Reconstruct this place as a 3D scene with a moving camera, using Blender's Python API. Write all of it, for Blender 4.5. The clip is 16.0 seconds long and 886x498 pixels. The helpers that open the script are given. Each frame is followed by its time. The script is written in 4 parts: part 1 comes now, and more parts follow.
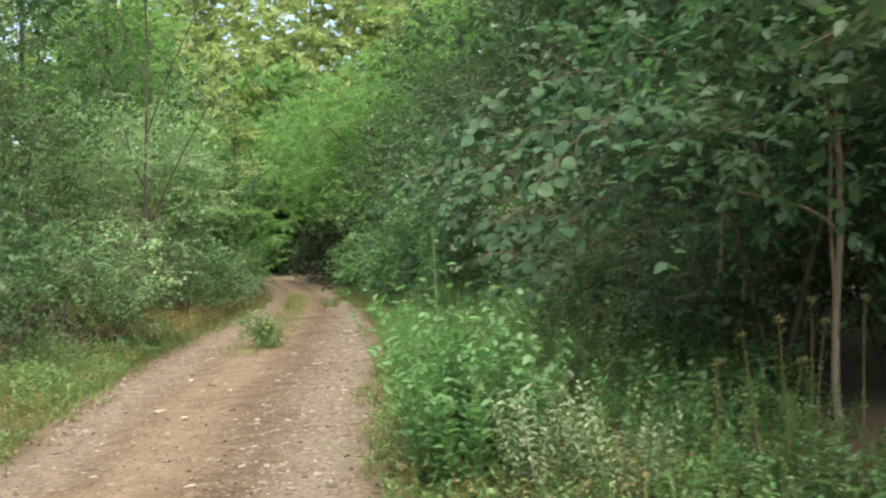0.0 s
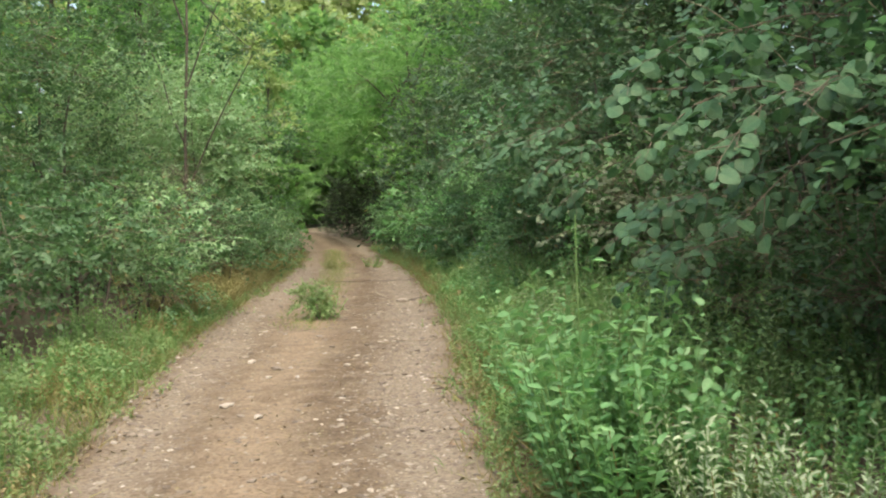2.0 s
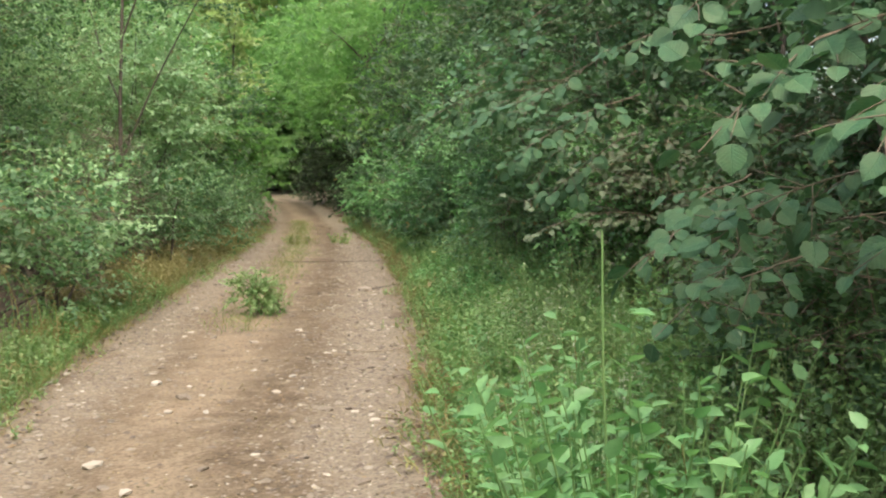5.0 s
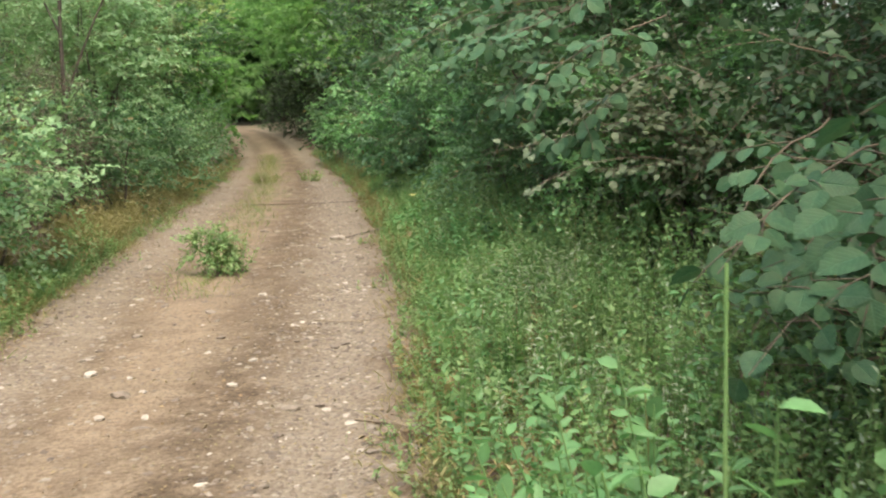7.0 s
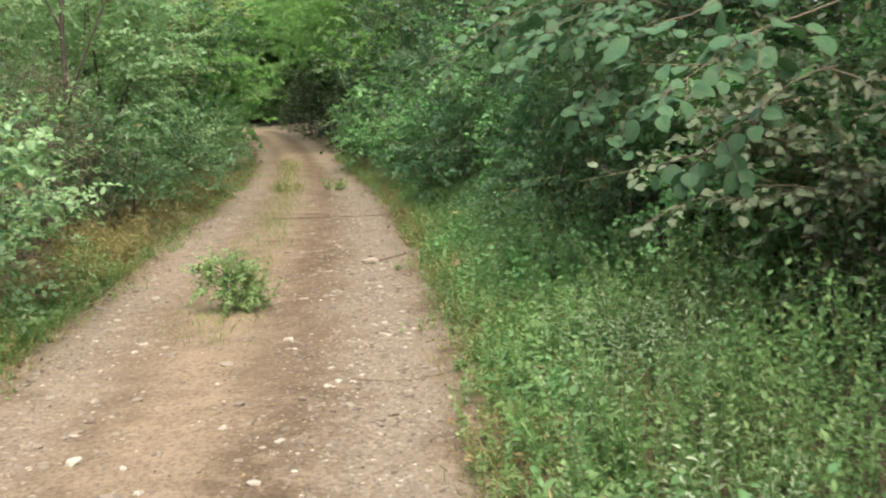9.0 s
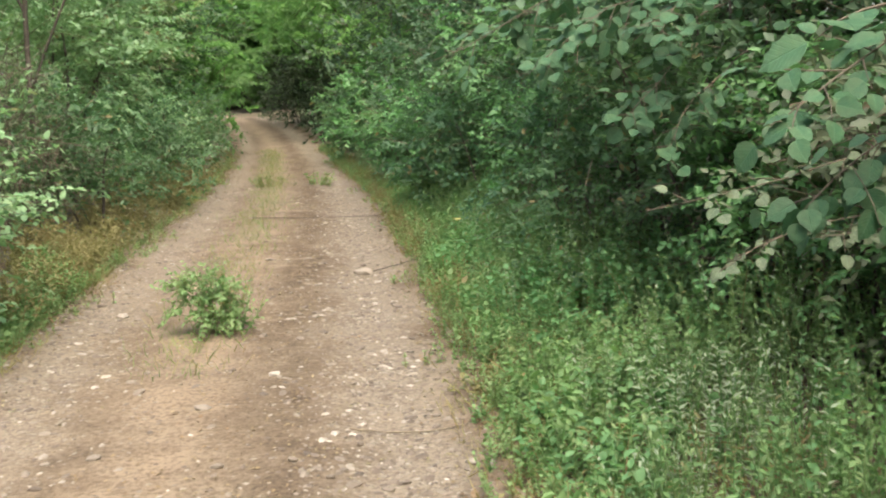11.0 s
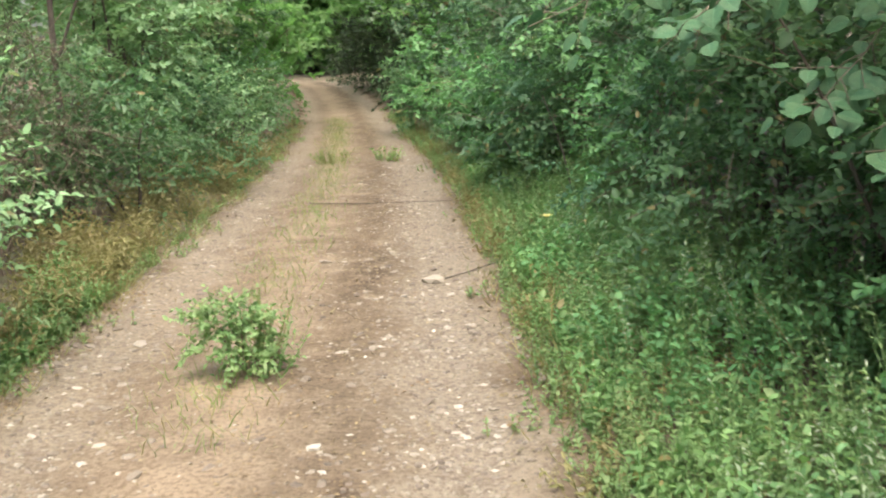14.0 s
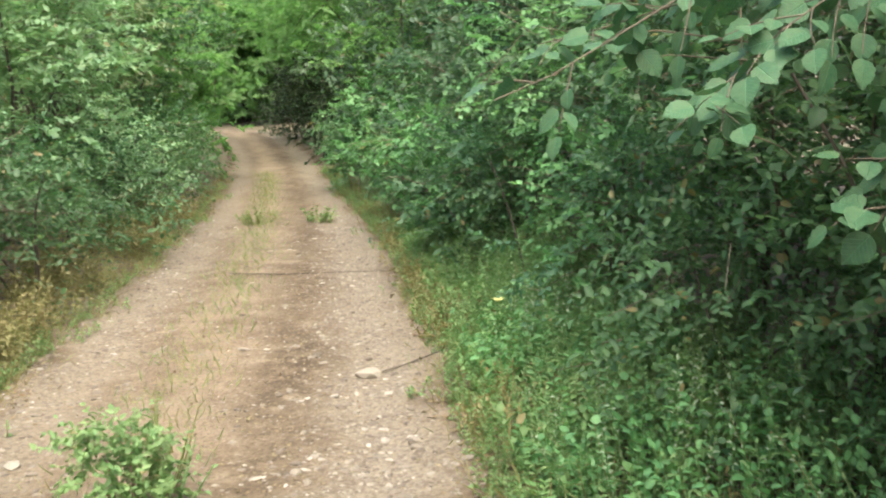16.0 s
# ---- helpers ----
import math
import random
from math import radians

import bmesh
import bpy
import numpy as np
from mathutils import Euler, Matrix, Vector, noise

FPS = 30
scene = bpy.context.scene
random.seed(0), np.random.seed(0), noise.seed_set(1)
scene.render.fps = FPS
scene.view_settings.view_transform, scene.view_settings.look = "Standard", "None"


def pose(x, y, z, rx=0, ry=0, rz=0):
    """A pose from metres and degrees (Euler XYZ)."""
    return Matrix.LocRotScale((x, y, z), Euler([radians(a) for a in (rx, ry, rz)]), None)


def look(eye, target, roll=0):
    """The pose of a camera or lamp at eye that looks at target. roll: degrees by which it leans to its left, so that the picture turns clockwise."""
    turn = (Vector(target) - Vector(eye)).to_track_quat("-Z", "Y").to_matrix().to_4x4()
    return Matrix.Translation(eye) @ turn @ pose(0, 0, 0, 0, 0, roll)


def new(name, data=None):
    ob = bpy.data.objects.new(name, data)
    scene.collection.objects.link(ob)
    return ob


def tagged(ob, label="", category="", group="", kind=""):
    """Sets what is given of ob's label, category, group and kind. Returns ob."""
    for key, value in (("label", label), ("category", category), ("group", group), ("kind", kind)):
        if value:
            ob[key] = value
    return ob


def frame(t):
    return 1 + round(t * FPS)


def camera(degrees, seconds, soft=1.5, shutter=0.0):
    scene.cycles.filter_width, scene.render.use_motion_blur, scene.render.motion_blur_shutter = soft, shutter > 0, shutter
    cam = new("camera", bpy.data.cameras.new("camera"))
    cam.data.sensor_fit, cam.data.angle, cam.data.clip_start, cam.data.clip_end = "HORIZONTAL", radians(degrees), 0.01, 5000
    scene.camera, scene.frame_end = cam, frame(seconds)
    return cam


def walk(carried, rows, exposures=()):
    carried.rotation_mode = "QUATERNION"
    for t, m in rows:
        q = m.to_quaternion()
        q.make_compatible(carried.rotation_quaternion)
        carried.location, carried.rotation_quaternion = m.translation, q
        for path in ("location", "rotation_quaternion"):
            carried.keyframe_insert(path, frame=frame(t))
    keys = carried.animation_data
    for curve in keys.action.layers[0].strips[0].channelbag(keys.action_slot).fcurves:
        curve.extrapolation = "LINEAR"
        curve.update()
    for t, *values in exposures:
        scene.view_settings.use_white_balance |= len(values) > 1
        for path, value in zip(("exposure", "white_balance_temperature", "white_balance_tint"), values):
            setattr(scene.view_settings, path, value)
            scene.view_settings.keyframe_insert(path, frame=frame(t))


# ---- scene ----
cam = camera(46.0, 16.0, soft=2.1, shutter=0.5)
EXPOSURE, SKY, SUN = 1.75, 0.15, 1.5
PATH = [
    (0, (0.499, 0.318, 1.016), (0.367, 2.313, 1.013), -2.6),
    (0.5, (0.382, 0.507, 1.002), (0.196, 2.498, 0.979), -2.6),
    (1, (0.263, 0.647, 1.003), (0.035, 2.634, 0.966), -2.5),
    (1.5, (0.065, 0.921, 1.098), (-0.128, 2.91, 1.02), -2.3),
    (2, (-0.018, 1.062, 1.198), (-0.193, 3.052, 1.1), -2.1),
    (2.5, (-0.056, 1.371, 1.183), (-0.236, 3.361, 1.115), -2.0),
    (3, (-0.073, 1.589, 1.225), (-0.254, 3.58, 1.149), -1.6),
    (3.5, (-0.118, 1.976, 1.242), (-0.266, 3.969, 1.153), -1.5),
    (4, (-0.127, 2.264, 1.276), (-0.236, 4.257, 1.156), -1.5),
    (4.5, (-0.062, 2.565, 1.277), (-0.19, 4.556, 1.138), -1.5),
    (5, (-0.045, 2.812, 1.27), (-0.187, 4.8, 1.105), -1.2),
    (7.5, (-0.209, 4.076, 1.361), (-0.304, 6.048, 1.04), -2.6),
    (8, (-0.269, 4.367, 1.358), (-0.398, 6.34, 1.057), -2.6),
    (8.5, (-0.315, 4.625, 1.388), (-0.475, 6.595, 1.082), -2.9),
    (9, (-0.438, 4.913, 1.398), (-0.57, 6.884, 1.087), -2.6),
    (11.5, (-0.643, 5.933, 1.452), (-0.736, 7.9, 1.103), -1.8),
    (12, (-0.63, 6.192, 1.434), (-0.785, 8.152, 1.068), -1.8),
    (12.5, (-0.629, 6.406, 1.45), (-0.829, 8.358, 1.062), -2.0),
    (13, (-0.697, 6.652, 1.47), (-0.889, 8.601, 1.066), -2.2),
    (13.5, (-0.74, 6.827, 1.5), (-0.95, 8.772, 1.083), -2.6),
    (14, (-0.77, 7.045, 1.487), (-1.006, 8.989, 1.081), -2.8),
    (14.5, (-0.724, 7.306, 1.517), (-0.987, 9.246, 1.106), -3.1),
    (15, (-0.69, 7.463, 1.536), (-0.915, 9.412, 1.152), -3.2),
    (15.5, (-0.838, 7.676, 1.52), (-0.959, 9.643, 1.178), -2.2),
    (16, (-0.864, 7.863, 1.542), (-0.975, 9.834, 1.22), -2.2),
]
walk(cam, [(t, look(eye, target, roll)) for t, eye, target, roll in PATH], exposures=[(0, EXPOSURE - 0.1, 6900, 5), (5, EXPOSURE - 0.02, 6830, 5), (9, EXPOSURE + 0.1, 6760, 6), (13, EXPOSURE + 0.28, 6600, 6), (16, EXPOSURE + 0.46, 6550, 3)])

# ---- light ----
world = bpy.data.worlds.new("sky")
scene.world = world
world.use_nodes = True
wn = world.node_tree.nodes
sky = wn.new("ShaderNodeTexSky")
sky.sky_type, sky.sun_disc = "NISHITA", False
sky.sun_elevation, sky.sun_rotation = radians(60), radians(165)
sky.air_density, sky.dust_density = 1.0, 5.0
wn["Background"].inputs["Strength"].default_value = SKY
world.node_tree.links.new(sky.outputs[0], wn["Background"].inputs["Color"])
sun_data = bpy.data.lights.new("sun", "SUN")
sun_data.energy, sun_data.angle, sun_data.color = SUN, radians(60), (1.0, 0.95, 0.86)
sun = new("sun", sun_data)
sun.matrix_world = look((3, -11, 30), (0, 0, 10))
tagged(sun, kind="structure")


# ---- materials ----
def nodes_of(name):
    m = bpy.data.materials.new(name)
    m.use_nodes = True
    t = m.node_tree
    return m, t, t.nodes["Principled BSDF"]


def node(t, kind, **inputs):
    n = t.nodes.new(kind)
    for k, v in inputs.items():
        n.inputs[k.replace("_", " ")].default_value = v
    return n


def ramp(t, fac, stops):
    n = t.nodes.new("ShaderNodeValToRGB")
    e = n.color_ramp.elements
    while len(e) < len(stops):
        e.new(0.5)
    for k, (p, c) in zip(e, stops):
        k.position, k.color = p, (*c, 1)
    t.links.new(fac, n.inputs[0])
    return n.outputs[0]


def mixed(t, fac, a, b, how="MIX"):
    n = t.nodes.new("ShaderNodeMix")
    n.data_type, n.blend_type = "RGBA", how
    for sock, v in ((n.inputs[0], fac), (n.inputs[6], a), (n.inputs[7], b)):
        if isinstance(v, bpy.types.NodeSocket):
            t.links.new(v, sock)
        elif isinstance(v, tuple):
            sock.default_value = (*v, 1)
        else:
            sock.default_value = v
    return n.outputs[2]


def place(t):
    return t.nodes.new("ShaderNodeTexCoord").outputs["Object"]


def texture(t, scale, detail=4, rough=0.6, where=None):
    n = node(t, "ShaderNodeTexNoise", Scale=scale, Detail=detail, Roughness=rough)
    t.links.new(where or place(t), n.inputs["Vector"])
    return n.outputs["Fac"]


def bump(t, p, height, strength, distance):
    n = node(t, "ShaderNodeBump", Strength=strength, Distance=distance)
    t.links.new(height, n.inputs["Height"])
    t.links.new(n.outputs[0], p.inputs["Normal"])


def leaf_material(name, colours, dry=None, gloss=0.42, through_light=0.3):
    """Foliage: every leaf has its own tone; light passes through it."""
    m, t, p = nodes_of(name)
    geo = t.nodes.new("ShaderNodeNewGeometry").outputs["Random Per Island"]
    obj = t.nodes.new("ShaderNodeObjectInfo").outputs["Random"]
    add = t.nodes.new("ShaderNodeMath")
    add.operation = "ADD"
    t.links.new(geo, add.inputs[0]), t.links.new(obj, add.inputs[1])
    fr = t.nodes.new("ShaderNodeMath")
    fr.operation = "FRACT"
    t.links.new(add.outputs[0], fr.inputs[0])
    clump = ramp(t, texture(t, 4.5, 3, 0.55), [(0.3, (0, 0, 0)), (0.7, (1, 1, 1))])
    tone = mixed(t, 0.42, clump, fr.outputs[0])
    col = ramp(t, tone, [(0.15 + 0.7 * i / (len(colours) - 1), c) for i, c in enumerate(colours)])
    if dry:
        col = mixed(t, ramp(t, fr.outputs[0], [(0.975, (0, 0, 0)), (0.982, (1, 1, 1))]), col, dry)
    patch = texture(t, 1.3, 2)
    col = mixed(t, ramp(t, patch, [(0.35, (0, 0, 0)), (0.7, (0.4, 0.4, 0.4))]), col, (0.165, 0.195, 0.1), "MIX")
    fine = texture(t, 60, 3)
    col = mixed(t, 0.35, col, ramp(t, fine, [(0.3, (0.5, 0.5, 0.5)), (0.7, (1, 1, 1))]), "MULTIPLY")
    t.links.new(col, p.inputs["Base Color"])
    p.inputs["Roughness"].default_value = gloss
    p.inputs["Specular IOR Level"].default_value = 0.32
    bump(t, p, fine, 0.25, 0.002)
    tr = t.nodes.new("ShaderNodeBsdfTranslucent")
    t.links.new(mixed(t, 0.5, col, (0.75, 1.0, 0.35), "MULTIPLY"), tr.inputs[0])
    mx = t.nodes.new("ShaderNodeMixShader")
    mx.inputs[0].default_value = through_light
    t.links.new(p.outputs[0], mx.inputs[1]), t.links.new(tr.outputs[0], mx.inputs[2])
    t.links.new(mx.outputs[0], t.nodes["Material Output"].inputs[0])
    return m


HAZEL = leaf_material("hazel_leaf", [(0.056, 0.132, 0.070), (0.076, 0.168, 0.090), (0.100, 0.200, 0.099)], None, 0.45, 0.55)
THORN = leaf_material("hedge_leaf", [(0.048, 0.108, 0.050), (0.070, 0.145, 0.066), (0.098, 0.180, 0.083)], (0.2, 0.17, 0.08), 0.42, 0.55)
# bluish-green leaf darkened to carry the shade on this hedge and wood
SHADEDHEDGE = leaf_material("shaded_hedge_leaf", [(0.035, 0.085, 0.045), (0.055, 0.115, 0.058), (0.08, 0.15, 0.075)], (0.16, 0.12, 0.07), 0.45, 0.45)
BRAMBLE = leaf_material("bramble_leaf", [(0.066, 0.145, 0.068), (0.097, 0.194, 0.088), (0.132, 0.229, 0.109)], (0.24, 0.19, 0.08), 0.42, 0.55)
DRYLEAF = leaf_material("pale_hedge_leaf", [(0.12, 0.17, 0.07), (0.17, 0.215, 0.10), (0.22, 0.25, 0.13)], (0.24, 0.17, 0.09), 0.45, 0.4)
DULLLEAF = leaf_material("dull_privet_leaf", [(0.05, 0.072, 0.038), (0.078, 0.1, 0.054), (0.115, 0.13, 0.075)], (0.15, 0.1, 0.06), 0.5, 0.35)
# near-black leaf tone that holds the shade of the hollow at the bend
SHADELEAF = leaf_material("shade_leaf", [(0.015, 0.03, 0.014), (0.024, 0.043, 0.02), (0.032, 0.058, 0.026)], None, 0.9, 0.12)
# bright green with the lit look of the far foliage put into it
BRIGHTLIT = leaf_material("bright_lit_leaf", [(0.15, 0.29, 0.1), (0.19, 0.35, 0.125), (0.235, 0.4, 0.15)], None, 0.45, 0.7)
# pale leaf, made lighter to offset shade from the trees behind the hedge
PALELITLEAF = leaf_material("pale_lit_hedge_leaf", [(0.202, 0.352, 0.174), (0.269, 0.424, 0.221), (0.359, 0.496, 0.275)], (0.26, 0.22, 0.1), 0.45, 0.5)
WEED = leaf_material("verge_weed_leaf", [(0.138, 0.253, 0.098), (0.207, 0.328, 0.129), (0.265, 0.356, 0.156)], (0.28, 0.23, 0.11), 0.55, 0.5)
# pale leaf with the sunlight on the far crowns put into its colour
SUNLITTREE = leaf_material("sunlit_pale_leaf", [(0.27, 0.36, 0.13), (0.36, 0.44, 0.19), (0.45, 0.51, 0.26)], None, 0.5, 0.62)
HERB = leaf_material("herb_leaf", [(0.144, 0.276, 0.102), (0.198, 0.354, 0.130), (0.264, 0.408, 0.163)], (0.25, 0.2, 0.08), 0.5, 0.5)
SPROUT = leaf_material("sprout_leaf", [(0.121, 0.286, 0.110), (0.165, 0.352, 0.143), (0.209, 0.396, 0.169)], None, 0.45, 0.5)
SILVER = leaf_material("silver_leaf", [(0.264, 0.336, 0.216), (0.336, 0.408, 0.276), (0.408, 0.468, 0.336)], None, 0.9, 0.35)
STRAW = leaf_material("dry_grass", [(0.22, 0.2, 0.07), (0.27, 0.23, 0.1), (0.3, 0.23, 0.115)], (0.27, 0.17, 0.085), 0.6, 0.4)
GRASS = leaf_material("grass_blade", [(0.1, 0.17, 0.045), (0.16, 0.22, 0.06), (0.22, 0.24, 0.08)], (0.32, 0.27, 0.12), 0.5, 0.35)
LITTER = leaf_material("leaf_litter", [(0.1, 0.06, 0.035), (0.16, 0.1, 0.055), (0.22, 0.15, 0.085)], (0.3, 0.22, 0.13), 0.7, 0.1)
PETAL = leaf_material("yellow_petal", [(0.7, 0.6, 0.2), (0.8, 0.7, 0.3), (0.85, 0.78, 0.45)], None, 0.6, 0.3)


def veined_leaf(name, a, b, rib):
    """A broad leaf: pale midrib and side veins along the leaf's own axes."""
    m = leaf_material(name, [a, tuple((u + v) / 2 for u, v in zip(a, b)), b], None, 0.5, 0.28)
    t = m.node_tree
    p = t.nodes["Principled BSDF"]
    xyz = t.nodes.new("ShaderNodeSeparateXYZ")
    t.links.new(place(t), xyz.inputs[0])

    def calc(how, u, v):
        n = t.nodes.new("ShaderNodeMath")
        n.operation = how
        for sock, w in zip(n.inputs, (u, v)):
            if isinstance(w, bpy.types.NodeSocket):
                t.links.new(w, sock)
            else:
                sock.default_value = w
        return n.outputs[0]

    away = calc("ABSOLUTE", xyz.outputs[1], 0)
    main = ramp(t, away, [(0.006, (1, 1, 1)), (0.022, (0, 0, 0))])
    saw = calc("SINE", calc("MULTIPLY", calc("SUBTRACT", xyz.outputs[0], calc("MULTIPLY", away, 0.75)), 48.0), 0)
    side = ramp(t, saw, [(0.75, (0, 0, 0)), (0.98, (0.6, 0.6, 0.6))])
    p.inputs["Specular IOR Level"].default_value = 0.2
    veins = mixed(t, 1.0, main, side, "ADD")
    old = p.inputs["Base Color"].links[0].from_socket
    spots = texture(t, 7, 4, 0.6)
    col = mixed(t, 0.55, old, ramp(t, spots, [(0.3, (0.55, 0.6, 0.55)), (0.7, (1.15, 1.1, 1.0))]), "MULTIPLY")
    t.links.new(mixed(t, veins, col, rib), p.inputs["Base Color"])
    puff = t.nodes.new("ShaderNodeMath")
    puff.operation = "SUBTRACT"
    puff.inputs[0].default_value = 1.0
    t.links.new(veins, puff.inputs[1])
    bump(t, p, puff.outputs[0], 0.5, 0.03)
    return m


HAZEL_BROAD = veined_leaf("broad_hazel_leaf", (0.034, 0.1, 0.052), (0.062, 0.145, 0.072), (0.09, 0.178, 0.092))
PALE_BROAD = veined_leaf("broad_pale_leaf", (0.09, 0.135, 0.08), (0.175, 0.21, 0.14), (0.21, 0.25, 0.17))


def bark_material(name, a, b):
    m, t, p = nodes_of(name)
    n = texture(t, 30, 5, 0.7)
    t.links.new(ramp(t, n, [(0.3, a), (0.7, b)]), p.inputs["Base Color"])
    p.inputs["Roughness"].default_value = 0.85
    bump(t, p, texture(t, 90, 4), 0.5, 0.004)
    return m


BARK = bark_material("bark", (0.03, 0.023, 0.017), (0.085, 0.066, 0.05))
TWIG = bark_material("twig_bark", (0.085, 0.064, 0.042), (0.19, 0.148, 0.102))
BOUGH = bark_material("bough_bark", (0.06, 0.045, 0.03), (0.125, 0.098, 0.066))
PALEBARK = bark_material("pale_bark", (0.14, 0.11, 0.075), (0.26, 0.215, 0.15))


def stone_material(name, stops):
    m, t, p = nodes_of(name)
    obj = t.nodes.new("ShaderNodeObjectInfo").outputs["Random"]
    isl = t.nodes.new("ShaderNodeNewGeometry").outputs["Random Per Island"]
    add = t.nodes.new("ShaderNodeMath")
    add.operation = "ADD"
    t.links.new(obj, add.inputs[0]), t.links.new(isl, add.inputs[1])
    fr = t.nodes.new("ShaderNodeMath")
    fr.operation = "FRACT"
    t.links.new(add.outputs[0], fr.inputs[0])
    col = ramp(t, fr.outputs[0], stops)
    n = texture(t, 45, 5)
    t.links.new(mixed(t, 0.5, col, ramp(t, n, [(0.3, (0.55, 0.5, 0.45)), (0.65, (1, 1, 1))]), "MULTIPLY"), p.inputs["Base Color"])
    p.inputs["Roughness"].default_value = 0.85
    bump(t, p, n, 0.4, 0.004)
    return m


STONE = stone_material("limestone", [(0, (0.1, 0.077, 0.057)), (0.5, (0.155, 0.125, 0.097)), (0.9, (0.2, 0.168, 0.135)), (1, (0.29, 0.26, 0.22))])
PALESTONE = stone_material("pale_limestone", [(0, (0.25, 0.215, 0.175)), (1, (0.36, 0.325, 0.28))])
CHIP = stone_material("gravel_chip", [(0, (0.07, 0.052, 0.038)), (0.35, (0.135, 0.104, 0.078)), (0.8, (0.185, 0.155, 0.122)), (0.95, (0.24, 0.21, 0.172)), (1, (0.36, 0.325, 0.28))])

FLAKE = stone_material("limestone_flake", [(0, (0.07, 0.053, 0.04)), (0.45, (0.14, 0.112, 0.087)), (0.85, (0.21, 0.178, 0.143)), (1, (0.34, 0.305, 0.26))])


def dirt_material():
    """Dusty, pale brown earth with gravel showing in the wheel tracks; "wheel" marks the tracks and "crown" the middle."""
    m, t, p = nodes_of("track_earth")
    at = t.nodes.new("ShaderNodeAttribute")
    at.attribute_name = "wear"
    sep = t.nodes.new("ShaderNodeSeparateColor")
    t.links.new(at.outputs["Color"], sep.inputs[0])
    big, mid, fine = texture(t, 0.9, 3), texture(t, 5, 5, 0.65), texture(t, 42, 6, 0.7)
    col = ramp(t, mid, [(0.32, (0.077, 0.054, 0.036)), (0.5, (0.137, 0.103, 0.070)), (0.68, (0.203, 0.158, 0.113))])
    col = mixed(t, ramp(t, big, [(0.4, (0, 0, 0)), (0.65, (0.55, 0.55, 0.55))]), col, (0.171, 0.134, 0.095), "MIX")
    col = mixed(t, ramp(t, sep.outputs[0], [(0.2, (0, 0, 0)), (0.9, (0.7, 0.7, 0.7))]), col, (0.178, 0.148, 0.115), "MIX")
    crown = t.nodes.new("ShaderNodeMath")
    crown.operation = "MULTIPLY"
    t.links.new(sep.outputs[1], crown.inputs[0])
    t.links.new(ramp(t, texture(t, 6, 10, 0.8), [(0.4, (0, 0, 0)), (0.52, (0.95, 0.95, 0.95))]), crown.inputs[1])
    col = mixed(t, crown.outputs[0], col, (0.062, 0.043, 0.027), "MIX")
    dust = t.nodes.new("ShaderNodeMath")
    dust.operation = "MULTIPLY"
    t.links.new(at.outputs["Alpha"], dust.inputs[0])
    t.links.new(ramp(t, texture(t, 2.2, 4, 0.6), [(0.35, (0.15, 0.15, 0.15)), (0.6, (0.85, 0.85, 0.85))]), dust.inputs[1])
    col = mixed(t, dust.outputs[0], col, (0.195, 0.147, 0.102), "MIX")
    vor = node(t, "ShaderNodeTexVoronoi", Scale=30.0)
    t.links.new(place(t), vor.inputs["Vector"])
    chip = ramp(t, vor.outputs["Distance"], [(0.18, (1, 1, 1)), (0.34, (0, 0, 0))])
    sepc = t.nodes.new("ShaderNodeSeparateColor")
    t.links.new(vor.outputs["Color"], sepc.inputs[0])
    lim = t.nodes.new("ShaderNodeMath")
    lim.operation = "LESS_THAN"
    t.links.new(sepc.outputs[0], lim.inputs[0])
    t.links.new(ramp(t, sep.outputs[0], [(0, (0.04, 0.04, 0.04)), (1, (0.42, 0.42, 0.42))]), lim.inputs[1])
    k = t.nodes.new("ShaderNodeMath")
    k.operation = "MULTIPLY"
    t.links.new(chip, k.inputs[0]), t.links.new(lim.outputs[0], k.inputs[1])
    col = mixed(t, k.outputs[0], col, (0.198, 0.169, 0.133), "MIX")
    col = mixed(t, 0.7, col, ramp(t, fine, [(0.36, (0.4, 0.36, 0.33)), (0.56, (1.1, 1.1, 1.1))]), "MULTIPLY")
    col = mixed(t, sep.outputs[2], col, (0.068, 0.045, 0.027), "MIX")
    t.links.new(col, p.inputs["Base Color"])
    p.inputs["Roughness"].default_value = 0.95
    p.inputs["Specular IOR Level"].default_value = 0.2
    h = mixed(t, 0.5, fine, k.outputs[0], "ADD")
    bump(t, p, h, 0.6, 0.012)
    return m


def soil_material():
    m, t, p = nodes_of("woodland_soil")
    a, b = texture(t, 2.5, 5), texture(t, 35, 5, 0.7)
    col = ramp(t, a, [(0.3, (0.07, 0.045, 0.03)), (0.5, (0.118, 0.084, 0.054)), (0.66, (0.1, 0.11, 0.055)), (0.8, (0.085, 0.12, 0.05))])
    t.links.new(mixed(t, 0.6, col, ramp(t, b, [(0.3, (0.45, 0.4, 0.35)), (0.7, (1, 1, 1))]), "MULTIPLY"), p.inputs["Base Color"])
    p.inputs["Roughness"].default_value = 0.95
    bump(t, p, b, 0.7, 0.02)
    return m


DIRT, SOIL = dirt_material(), soil_material()

# ---- plan ----
LEFT_Y, LEFT_X = (-30, 0, 5.7, 7.7, 10, 12.5, 15.2, 18.3, 20.5, 24, 27.8, 32, 38, 43, 46, 60), (2.4, -1.25, -2.25, -2.66, -3.1, -3.45, -3.78, -4.2, -4.55, -5.2, -6.0, -7.1, -8.8, -10.8, -14, -40)
